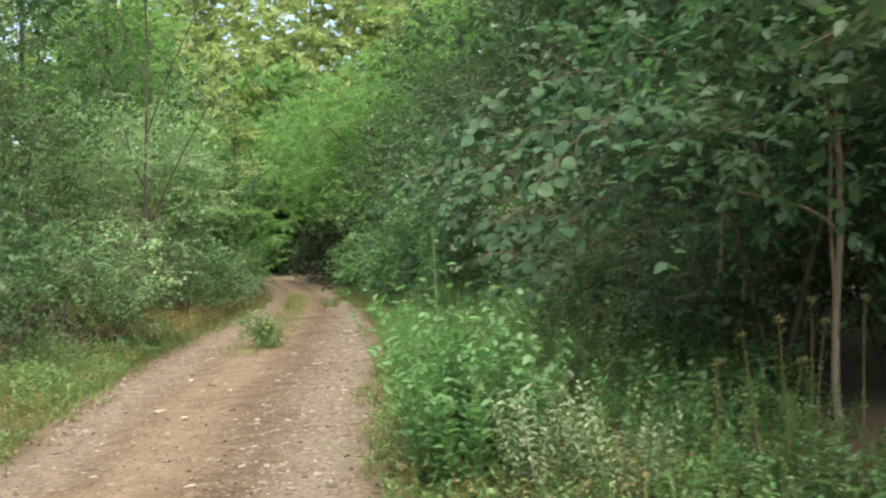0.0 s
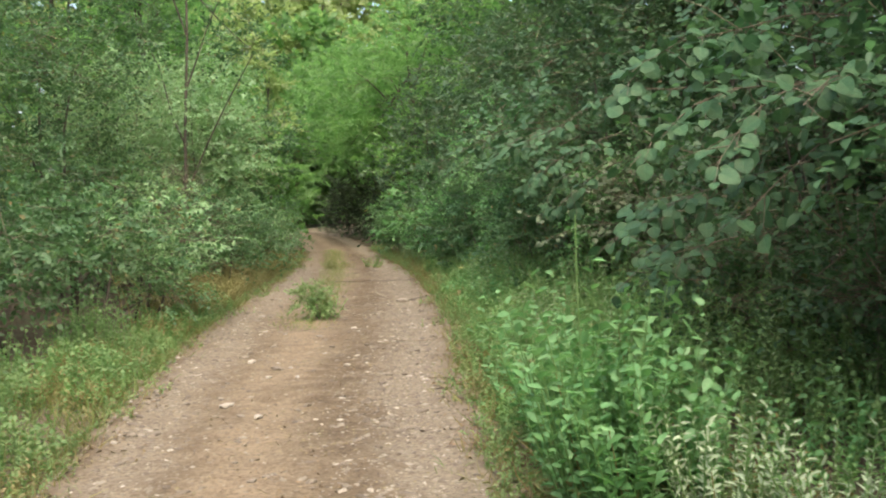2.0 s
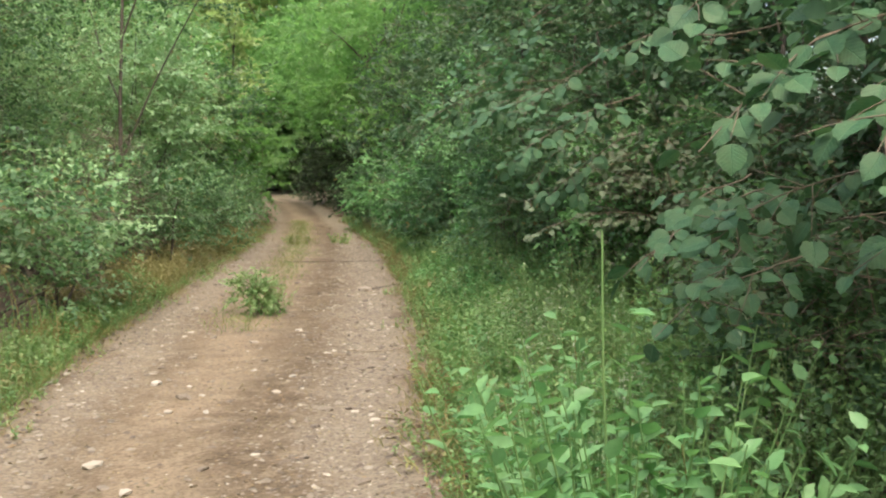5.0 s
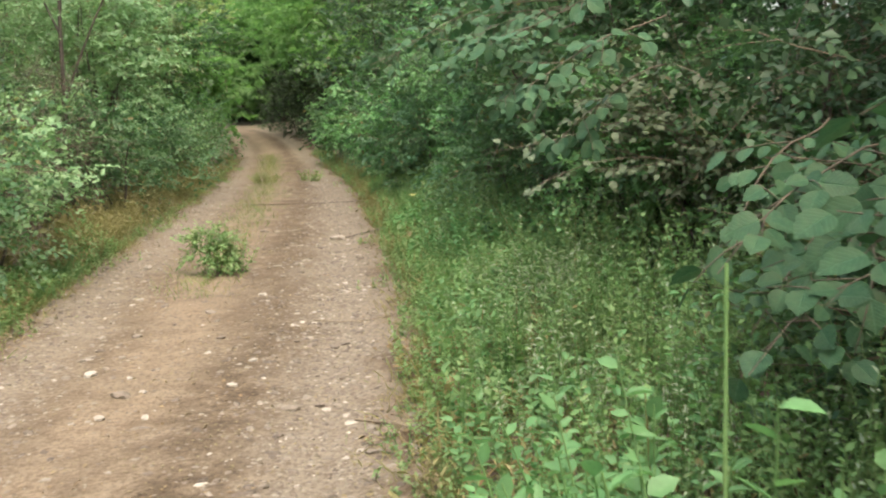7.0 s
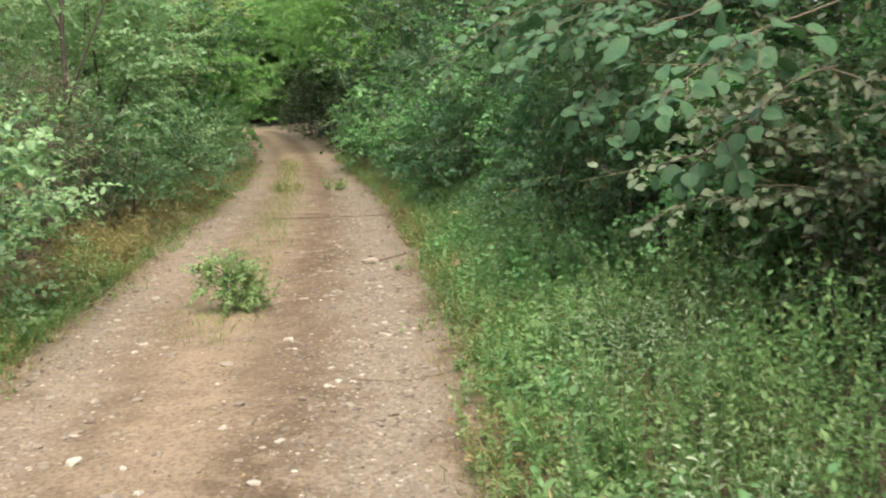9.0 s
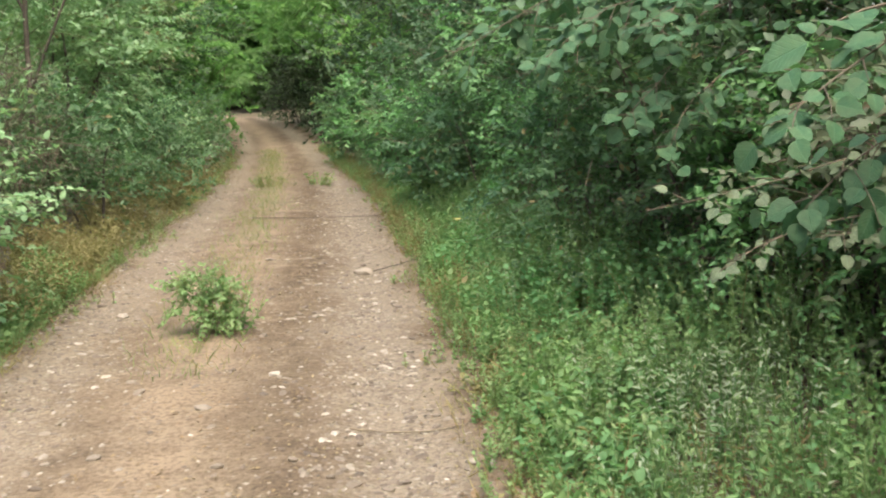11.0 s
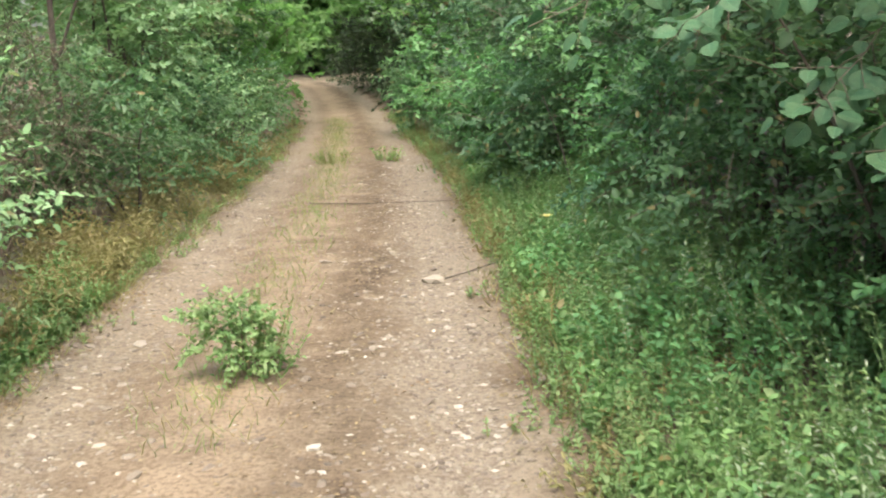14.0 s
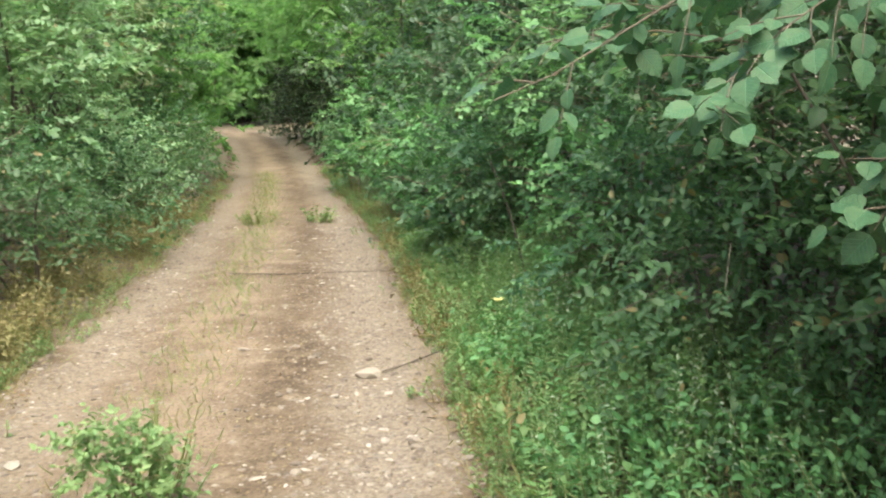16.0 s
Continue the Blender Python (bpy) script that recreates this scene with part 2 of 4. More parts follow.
RIGHT_Y, RIGHT_X = (-30, 0, 5.1, 7.9, 9.7, 11.2, 13.1, 15.5, 18, 24.4, 32.7, 38, 43, 47, 60), (5.2, 0.68, -0.12, -0.48, -0.63, -0.82, -1.12, -1.5, -1.97, -3.48, -5.5, -6.9, -8.4, -12, -36)


def left_edge(y):
    return np.interp(y, LEFT_Y, LEFT_X)


def right_edge(y):
    return np.interp(y, RIGHT_Y, RIGHT_X)


def wave(x, y, s=1.0, seed=0.0):
    """Smooth unevenness between about -1 and 1."""
    x, y = np.asarray(x) * s + seed, np.asarray(y) * s - seed
    return (np.sin(x * 1.7 + 1.3 * np.sin(y * 0.9)) + np.sin(y * 2.1 + 1.1 * np.sin(x * 1.3)) + 0.6 * np.sin(3.9 * x + 2.3 * y)) / 2.6


def ground_z(x, y):
    """Height of the land: the lane climbs to a level stretch, with low banks beside it."""
    x, y = np.asarray(x, float), np.asarray(y, float)
    climb = -0.085 * np.clip(5.4 - y, 0, 8) ** 1.0 * np.clip((5.4 - y) / 2.0, 0, 1)
    out = np.maximum(np.maximum(left_edge(y) - x, x - right_edge(y)), 0)
    bank = 0.10 * np.clip(out / 0.8, 0, 1) + 0.12 * np.clip((out - 1.5) / 3, 0, 1)
    return climb + bank * (0.8 + 0.3 * wave(x, y, 0.7)) + 0.02 * wave(x, y, 1.9, 3) * np.clip(out * 4, 0, 1)


# ---- building helpers ----
def mesh_of(name, verts, faces, material, smooth=False):
    """verts: (n, 3); faces: list of (m, k) index arrays."""
    me = bpy.data.meshes.new(name)
    verts = np.asarray(verts, np.float32)
    me.vertices.add(len(verts))
    me.vertices.foreach_set("co", verts.ravel())
    loops = np.concatenate([np.asarray(f, np.int32).ravel() for f in faces])
    counts = np.concatenate([np.full(len(f), np.asarray(f).shape[1], np.int32) for f in faces])
    starts = np.concatenate([[0], np.cumsum(counts)[:-1]]).astype(np.int32)
    me.loops.add(len(loops))
    me.loops.foreach_set("vertex_index", loops)
    me.polygons.add(len(counts))
    me.polygons.foreach_set("loop_start", starts)
    if smooth:
        me.polygons.foreach_set("use_smooth", np.ones(len(counts), bool))
    me.update(calc_edges=True)
    me.materials.append(material)
    return me


def part(name, me, parent, label="", m=None):
    ob = new(name, me)
    ob.parent = parent
    if m is not None:
        ob.matrix_basis = m
    return tagged(ob, label)


def root(name, x, y, label, category, group="", z=None, kind=""):
    ob = new(name)
    ob.empty_display_size = 0.1
    ob.location = (x, y, float(ground_z(x, y)) if z is None else z)
    return tagged(ob, label, category, group, kind)


def unit(v):
    return v / np.maximum(np.linalg.norm(v, axis=-1, keepdims=True), 1e-9)


# leaf outlines: along, across, up
DIAMOND = (np.array([(0, 0, 0), (0.45, 0.3, 0.07), (1, 0, -0.06), (0.45, -0.3, 0.07)]), [(0, 2, 1), (0, 3, 2)])
OVAL = (np.array([(0, 0, 0), (0.25, 0.27, 0.07), (0.65, 0.25, 0.03), (1, 0, -0.1), (0.65, -0.25, 0.03), (0.25, -0.27, 0.07)]), [(0, 2, 1), (0, 3, 2), (0, 4, 3), (0, 5, 4)])
ROUND = (np.array([(0, 0, 0), (0.06, 0.3, 0.05), (0.36, 0.46, 0.03), (0.72, 0.36, -0.02), (1.02, 0, -0.16), (0.72, -0.36, -0.02), (0.36, -0.46, 0.03), (0.06, -0.3, 0.05), (0.45, 0, -0.04)]),
         [(0, 8, 1), (1, 8, 2), (2, 8, 3), (3, 8, 4), (4, 8, 5), (5, 8, 6), (6, 8, 7), (7, 8, 0)])
NARROW = (np.array([(0, 0, 0), (0.3, 0.16, 0.06), (0.7, 0.11, 0.0), (1, 0, -0.14), (0.7, -0.11, 0.0), (0.3, -0.16, 0.06)]), OVAL[1])
SLIM = (np.array([(0, 0, 0), (0.42, 0.17, 0.06), (1, 0, -0.12), (0.42, -0.17, 0.06)]), DIAMOND[1])
BLADE = (np.array([(0, 0.016, 0), (0, -0.016, 0), (0.5, 0.014, 0.0), (0.5, -0.014, 0.0), (1, 0, -0.25)]), [(0, 1, 3), (0, 3, 2), (2, 3, 4)])


def leaves(rng, shape, at, axis, normal, size):
    """Many leaves as arrays of vertices and triangles."""
    tv, tf = shape
    axis = unit(axis)
    normal = unit(normal - axis * np.sum(normal * axis, -1, keepdims=True))
    side = np.cross(normal, axis)
    n = len(at)
    s = np.asarray(size).reshape(-1, 1, 1) * np.ones((n, 1, 1))
    wide = rng.uniform(0.8, 1.2, (n, 1, 1))
    curl = rng.uniform(0.3, 2.2, (n, 1, 1))
    v = at[:, None] + s * (axis[:, None] * tv[None, :, :1] + side[:, None] * tv[None, :, 1:2] * wide + normal[:, None] * tv[None, :, 2:] * curl)
    f = (np.arange(n)[:, None, None] * len(tv) + np.array(tf)[None]).reshape(-1, 3)
    return v.reshape(-1, 3), f


def sprays(rng, shape, start, way, length, per, size, up=0.7, droop=0.15, spread=0.8):
    """Leaves set alternately along twigs. Returns vertices, triangles and the twigs' end points."""
    n = len(start)
    way = unit(way)
    k = np.arange(per)
    s = (k + rng.uniform(0.2, 0.9, (n, per))) / per
    pos = start[:, None] + way[:, None] * (length[:, None] * s)[..., None]
    pos[..., 2] -= droop * length[:, None] * s ** 2
    lat = unit(np.cross(way, np.array([0, 0, 1.0]) + rng.normal(0, 0.4, (n, 3))))
    sign = np.where((k % 2) == 0, 1.0, -1.0)[None, :, None]
    axis = way[:, None] * 0.65 + lat[:, None] * sign * spread + rng.normal(0, 0.32, (n, per, 3)) + np.array([0, 0, -0.12])
    nor = np.array([0, 0, up]) + way[:, None] * 0.4 + rng.normal(0, 0.3, (n, per, 3)) + rng.normal(0, 0.25, (n, 1, 3))
    sz = size * rng.uniform(0.6, 1.2, n * per)
    v, f = leaves(rng, shape, pos.reshape(-1, 3), axis.reshape(-1, 3), nor.reshape(-1, 3), sz)
    end = start + way * length[:, None]
    end[:, 2] -= droop * length
    return v, f, end


def tubes(paths, radii, sides=5):
    """Tapered stems. paths: (n, k, 3); radii: (n, k)."""
    paths, radii = np.asarray(paths, float), np.asarray(radii, float)
    n, k, _ = paths.shape
    d = unit(np.gradient(paths, axis=1))
    ref = np.where(np.abs(d[..., 2:]) > 0.9, np.array([1.0, 0, 0]), np.array([0, 0, 1.0]))
    a = unit(np.cross(d, ref))
    b = np.cross(d, a)
    ang = np.arange(sides) * 2 * math.pi / sides
    ring = paths[:, :, None] + radii[:, :, None, None] * (a[:, :, None] * np.cos(ang)[:, None] + b[:, :, None] * np.sin(ang)[:, None])
    i = np.arange(n * k).reshape(n, k)
    j = np.arange(sides)
    j2 = (j + 1) % sides
    q = np.stack([i[:, :-1, None] * sides + j, i[:, :-1, None] * sides + j2, i[:, 1:, None] * sides + j2, i[:, 1:, None] * sides + j], -1)
    return ring.reshape(-1, 3), q.reshape(-1, 4)


def bent(rng, a, b, k=6, sag=0.1, wobble=0.04):
    """A slightly crooked line from a to b."""
    a, b = np.asarray(a, float), np.asarray(b, float)
    s = np.linspace(0, 1, k)[:, None]
    p = a + (b - a) * s
    length = np.linalg.norm(b - a)
    p[:, 2] += (sag * length * np.sin(s * math.pi))[:, 0]
    p[1:-1] += rng.normal(0, wobble * length, (k - 2, 3))
    for _ in range(2):
        p[1:-1] = (p[:-2] + 2 * p[1:-1] + p[2:]) / 4
    return p


def shell(rng, centre, radii, n, depth=0.22, low=-0.75):
    """Points spread through the outer part of a lumpy ellipsoid, and the ways out of it."""
    d = unit(rng.normal(0, 1, (n * 2, 3)))
    d = d[d[:, 2] > low][:n]
    lump = 1 + 0.16 * np.sin(d[:, 0] * 5 + centre[0] * 7) * np.sin(d[:, 1] * 6 + centre[1] * 5) + 0.14 * np.sin(d[:, 2] * 7 + centre[0] * 3)
    r = np.clip(1 - np.abs(rng.normal(0, depth, len(d))), 0.15, 1) * lump
    return np.asarray(centre) + d * r[:, None] * np.asarray(radii), unit(d / np.asarray(radii))


def bush(name, label, category, x, y, blobs, twigs, material, shape=DIAMOND, size=0.05, per=9, length=0.3, stem=BARK, stems=5,
         group="", seed=1, up=0.95, trunk=None, stem_r=0.018, bare=0.12, droop=0.15, clumps=6, flat=0.55, twig=TWIG):
    """A shrub or tree: stems, limbs, bare twigs and a crown of leafy twigs. blobs: (dx, dy, z, rx, ry, rz) from the base."""
    rng = np.random.default_rng(seed)
    ob = root(name, x, y, label, category, group)
    core = blobs
    blobs = []
    for b in core:
        blobs.append((*b[:3], b[3] * 0.8, b[4] * 0.8, b[5] * 0.8))
        for _ in range(clumps):
            d = unit(rng.normal(0, 1, 3) + np.array([0, 0, 0.2]))
            s = rng.uniform(0.26, 0.46)
            q = np.array(b[:3]) + d * np.array(b[3:]) * rng.uniform(0.65, 0.95)
            blobs.append((*q, b[3] * s * 1.1, b[4] * s * 1.1, b[5] * s))
    vol = np.array([b[3] * b[4] + b[3] * b[5] + b[4] * b[5] for b in blobs])
    V, F, off, ends, starts = [], [], 0, [], []
    for b, share in zip(blobs, vol / vol.sum()):
        p, out = shell(rng, b[:3], b[3:], max(4, int(twigs * share)))
        gap = wave(p[:, 0] + x, p[:, 2] * 1.6 + p[:, 1], 3.2, seed) + rng.normal(0, 0.1, len(p)) > -0.45
        p, out = p[gap & (p[:, 2] > 0.05)], out[gap & (p[:, 2] > 0.05)]
        way = (out * 0.9 + rng.normal(0, 0.42, p.shape)) * np.array([1, 1, flat]) + np.array([0, 0, 0.12])
        v, f, e = sprays(rng, shape, p, way, length * rng.uniform(0.5, 1.3, len(p)), per, size, up, droop)
        V.append(v), F.append(f + off)
        off += len(v)
        starts.append(p), ends.append(e)
    part("crown", mesh_of("crown", np.concatenate(V), [np.concatenate(F)], material), ob)
    starts, ends = np.concatenate(starts), np.concatenate(ends)
    pick = rng.random(len(starts)) < bare
    if pick.any():
        a, e = starts[pick], ends[pick]
        mid = (a + e) / 2 + rng.normal(0, 0.02, a.shape)
        back = a + (a - e) * 0.9 + rng.normal(0, 0.05, a.shape)
        line = np.stack([back, a, mid, e], 1)
        r = np.array([0.0032, 0.0028, 0.0022, 0.0012]) * np.ones((len(a), 1)) * max(1, size / 0.07)
        v, f = tubes(line, r, 3)
        tagged(part("twigwork", mesh_of("twigwork", v, [f], twig), ob), kind="stuff")
    tops = [np.array(core[i % len(core)][:3]) + rng.normal(0, min(0.15, 0.3 * core[i % len(core)][3]), 3) for i in range(stems)]
    if trunk:
        lean = np.array(trunk[1:])
        line = bent(rng, (0, 0, -0.1), lean, 9, 0, 0.012)
        v, f = tubes([line], [np.linspace(trunk[0], trunk[0] * 0.35, 9)], 9)
        part("trunk", mesh_of("trunk", v, [f], stem, True), ob)
        for i, top in enumerate(tops):
            j = 2 + i % 6
            part("limb", mesh_of("limb", *[(q[0], [q[1]]) for q in [tubes([bent(rng, line[j], top, 6, 0.05, 0.04)], [np.linspace(trunk[0] * 0.45, 0.006, 6)], 6)]][0], stem, True), ob)
    else:
        for i, top in enumerate(tops):
            reach = min(0.15, core[0][3] * 0.4)
            foot = (rng.uniform(-reach, reach), rng.uniform(-reach, reach), -0.08)
            v, f = tubes([bent(rng, foot, top, 7, 0.06, 0.04)], [np.linspace(stem_r, 0.005, 7)], 6)
            part("stem", mesh_of("stem", v, [f], stem, True), ob)
    return ob


# ---- ground and lane ----
def sheet(xs, ys):
    X, Y = np.meshgrid(xs, ys)
    n, m = len(xs), len(ys)
    i = np.arange(n * m).reshape(m, n)
    q = np.stack([i[:-1, :-1], i[:-1, 1:], i[1:, 1:], i[1:, :-1]], -1).reshape(-1, 4)
    return X.ravel(), Y.ravel(), q


xs = np.concatenate([[-900, -400, -200, -100, -60, -40, -30], np.arange(-24, 12, 0.34), [14, 18, 25, 40, 70, 150, 400, 900]])
ys = np.concatenate([[-900, -400, -150, -60, -30, -15], np.arange(-8, 52, 0.34), [56, 64, 80, 110, 200, 400, 900]])
gx, gy, gq = sheet(xs, ys)
inside = np.minimum(gx - left_edge(gy), right_edge(gy) - gx)
gz = ground_z(gx, gy) - 0.06 * np.clip(inside / 0.25, 0, 1) * (gy > -29) * (gy < 59)
ground = new("ground", mesh_of("ground", np.stack([gx, gy, gz], 1), [gq], SOIL, True))
tagged(ground, "dark brown woodland soil with leaf litter", "ground", kind="structure")


def lane_z(x, y):
    """Surface of the lane: two shallow wheel tracks and a low crown."""
    l, r = left_edge(y), right_edge(y)
    u = (x - l) / (r - l)
    ruts = -0.025 * np.exp(-((u - 0.2) / 0.09) ** 2) - 0.03 * np.exp(-((u - 0.82) / 0.08) ** 2)
    return ground_z(x, y) + 0.02 + ruts + 0.007 * wave(x, y, 3.1, 2) + 0.004 * wave(x, y, 9, 5)


ty = np.arange(-28, 57, 0.09)
tu = np.linspace(0, 1, 41)
TY, TU = np.meshgrid(ty, tu, indexing="ij")
fray_l = 0.12 * wave(TY, TY * 0.3, 2.7, 1) + 0.09 * wave(TY, TY, 8, 4)
fray_r = 0.12 * wave(TY, TY * 0.3, 2.5, 7) + 0.09 * wave(TY, TY, 7, 9)
TX = (left_edge(TY) + fray_l - 0.06) * (1 - TU) + (right_edge(TY) + fray_r + 0.06) * TU
TZ = lane_z(TX, TY)
edge_drop = np.minimum(TU, 1 - TU) < 0.01
TZ = np.where(edge_drop, ground_z(TX, TY) - 0.03, TZ)
i = np.arange(TX.size).reshape(TX.shape)
lane = mesh_of("road", np.stack([TX.ravel(), TY.ravel(), TZ.ravel()], 1), [np.stack([i[:-1, :-1], i[:-1, 1:], i[1:, 1:], i[1:, :-1]], -1).reshape(-1, 4)], DIRT, True)
wheel = np.exp(-((TU - 0.82) / 0.13) ** 2) + 0.75 * np.exp(-((TU - 0.14) / 0.13) ** 2)
crown = np.exp(-((TU - 0.62) / 0.1) ** 2) * (0.75 + 0.35 * wave(TX, TY, 1.2, 4)) + 0.4 * np.exp(-((TU - 0.3) / 0.07) ** 2)
rim = np.clip(1 - np.minimum(TU, 1 - TU) / (0.085 + 0.05 * wave(TX, TY, 4, 8)), 0, 1) * 0.9
attr = lane.color_attributes.new("wear", "FLOAT_COLOR", "POINT")
attr.data.foreach_set("color", np.stack([np.clip(wheel, 0, 1), np.clip(crown, 0, 1), rim, np.exp(-((TU - 0.42) / 0.11) ** 2)], -1).astype(np.float32).ravel())
road = new("road", lane)
tagged(road, "pale brown dirt farm lane with gravelly wheel tracks", "road", kind="structure")

# ---- left and right growth: verge widths ----
rng = np.random.default_rng(5)


def verge_left(y):
    return np.interp(y, (0, 6, 9, 11, 14, 20), (1.3, 1.1, 0.65, 0.22, 0.18, 0.1))


def verge_right(y):
    return np.interp(y, (0, 5, 8, 10, 13, 17, 22), (1.3, 1.35, 1.5, 1.2, 0.75, 0.45, 0.05))


def lumps(rng, height, width, n, low=0.35):
    """Lumps of a shrub's crown, stacked and leaning about."""
    out = []
    for k in range(n):
        z = low + (height - low) * (k + 0.5) / n
        r = width * (0.55 + 0.3 * math.sin(math.pi * (k + 0.8) / (n + 0.6))) * rng.uniform(0.8, 1.15)
        out.append((rng.normal(0, width * 0.28), rng.normal(0, width * 0.28), z, r, r, min(r * 0.9, (height - low) / n * 1.1 + 0.15)))
    return out


# brambles at the foot of the hedge
y = 3.2
while y < 24:
    if 11.8 < y < 15.2:
        y = 15.2
    h = rng.uniform(0.75, 1.25)
    x = left_edge(y) - verge_left(y) - (0.6 if y < 9.5 else 0.48)
    bush("bramble_bush", "low bramble bush with mid-green toothed leaves beside the lane", "shrub", x, y, lumps(rng, h, 0.85, 3, 0.2), 480, BRAMBLE if rng.random() < 0.85 else PALELITLEAF, OVAL, 0.055, 8, 0.3,
         BARK, 3, "brambles along the lane", int(y * 10), bare=0.1)
    y += 1.35
# tall hedge on that side
y = -5.0
while y < 42:
    h = rng.uniform(2.2, 3.0) if y < 10 else rng.uniform(2.8, 4.0)
    near = 3 < y < 17
    x = left_edge(y) - verge_left(y) - 1.6 + rng.normal(0, 0.3)
    kind = (("hawthorn_shrub", "tall hawthorn shrub in the hedge, small leaves toned in places for light or shade", THORN), ("blackthorn_shrub", "dense blackthorn shrub with small mid-green leaves, lightened along lit stretches", BRAMBLE),
            ("privet_shrub", "loose privet shrub with pale olive leaves, lightened along lit stretches", DRYLEAF))[int(rng.integers(0, 7)) % 3 if rng.random() < 0.75 else 0]
    # stretches that look lit get a lighter leaf colour, whatever the shrub
    bush(kind[0], kind[1], "shrub", x, y, lumps(rng, h, 1.2, 5, 0.45), 1500 if near else 850 if 17 <= y < 24 else 420, (PALELITLEAF, PALELITLEAF, PALELITLEAF, DRYLEAF)[int(y * 3) % 4] if 12.5 < y < 21 else (BRAMBLE, THORN)[int(y * 3) % 2] if 7 < y <= 12.5 else BRIGHTLIT if y > 24 else kind[2], DIAMOND, 0.056 if near else 0.085 if 17 <= y < 24 else 0.14, 11, 0.34, BARK, 6,
         "hedge shrubs", 100 + int(y * 7), bare=0.12, stem_r=0.025)
    y += 1.75
# trees behind it
y = 6.5
while y < 41:
    h = rng.uniform(6.0, 8.0) + 0.05 * y
    x = left_edge(y) - (5.6 if y < 20 else 4.4) + rng.normal(0, 0.5)
    bush("ash_tree" if rng.random() < 0.5 else "field_maple_tree", "slender woodland tree with light green leaves behind the hedge", "tree", x, y, lumps(rng, h, 1.7, 7, 1.6), 620, BRIGHTLIT if rng.random() < 0.6 else THORN,
         DIAMOND, 0.18, 11, 0.6, BARK, 9, "trees behind the hedge", 300 + int(y * 5), trunk=(rng.uniform(0.07, 0.12), rng.normal(0, 0.3), rng.normal(0, 0.3), h * 0.9), bare=0.1)
    y += 3.0
for k, (x, y) in enumerate([(-12.5, 14), (-13.2, 18), (-13.8, 22), (-14.8, 26), (-16, 30), (-12.0, 10)]):
    bush("poplar_tree", "tall poplar with sunlight put into its pale yellow-green leaf colour", "tree", x, y, lumps(np.random.default_rng(360 + k), 11.5, 2.4, 7, 1.5), 520, SUNLITTREE, DIAMOND, 0.24, 10, 0.7, BARK, 8, "poplars beyond the hedge", 1360 + k, trunk=(0.15, 0.2, 0.1, 10.0), bare=0.04)
bush("young_oak_tree", "slim young tree with a crooked trunk and thin light crown", "tree", -4.75, 15.0, [(0.9, 0, 3.2, 0.7, 0.8, 0.5), (-0.8, 0.2, 3.7, 0.8, 0.9, 0.6), (0.8, 0, 4.9, 0.9, 1.0, 0.7), (-0.3, 0, 5.8, 0.9, 0.9, 0.8)],
     700, THORN, DIAMOND, 0.07, 9, 0.4, BARK, 5, "", 77, trunk=(0.03, 0.15, 0.1, 5.6), bare=0.2)

# hedge on the other side
y = 7.6
while y < 42:
    h = 1.5 if 8 < y < 9.6 else rng.uniform(2.2, 3.0) if y < 12 else rng.uniform(2.8, 4.0)
    near = y < 17
    x = right_edge(y) + verge_right(y) + (1.1 if y < 23 else 1.9) + rng.normal(0, 0.25)
    if 8 < y < 9.6:
        kind = ("privet_shrub", "loose privet shrub with dull olive-brown leaves", DULLLEAF)
    else:
        kind = (("hawthorn_shrub", "tall hawthorn shrub in the hedge, small leaves toned in places for light or shade", SHADEDHEDGE), ("blackthorn_shrub", "dense blackthorn shrub with small leaves coloured for shade, farther ones for sun", SHADEDHEDGE))[int(rng.integers(0, 2))]
    # leaf colour sets the shaded near stretch and the lit far one
    bush(kind[0], kind[1], "shrub", x, y, lumps(rng, h, 1.15, 5, 0.4), 1300 if near else 850 if y < 24 else 420, kind[2] if y < 23 else BRIGHTLIT, DIAMOND, 0.056 if near else 0.085 if 17 <= y < 24 else 0.14, 11, 0.34, BARK, 6,
         "hedge shrubs", 500 + int(y * 7), bare=0.14, stem_r=0.025)
    y += 1.6
y = 14.0
while y < 41:
    h = rng.uniform(5.5, 7.0) + 0.06 * y
    x = right_edge(y) + 4.2 + rng.normal(0, 0.4)
    bush("field_maple_tree" if rng.random() < 0.5 else "hazel_tree", "woodland tree with dull green leaves behind the hedge", "tree", x, y, lumps(rng, h, 1.8, 7, 1.0), 680, THORN if rng.random() < 0.5 else BRIGHTLIT,
         DIAMOND, 0.18, 11, 0.6, BARK, 9, "trees behind the hedge", 700 + int(y * 5), trunk=(rng.uniform(0.07, 0.12), rng.normal(0, 0.3), rng.normal(0, 0.3), h * 0.9), bare=0.1)
    y += 3.3

# brown twiggy shrubs in the hedge's gap
for k, (x, y, h) in enumerate([(-4.35, 12.2, 1.3), (-4.45, 13.3, 1.5), (-4.6, 14.5, 1.2)]):
    bush("dead_shrub", "half-dead brown twiggy shrub at the hedge foot", "shrub", x, y, lumps(np.random.default_rng(110 + k), h, 0.7, 4, 0.2), 200, DULLLEAF, DIAMOND, 0.035, 5, 0.4, BOUGH, 6, "dead shrubs in the hedge", 1370 + k, bare=0.7, stem_r=0.01, flat=1.0, twig=BOUGH)

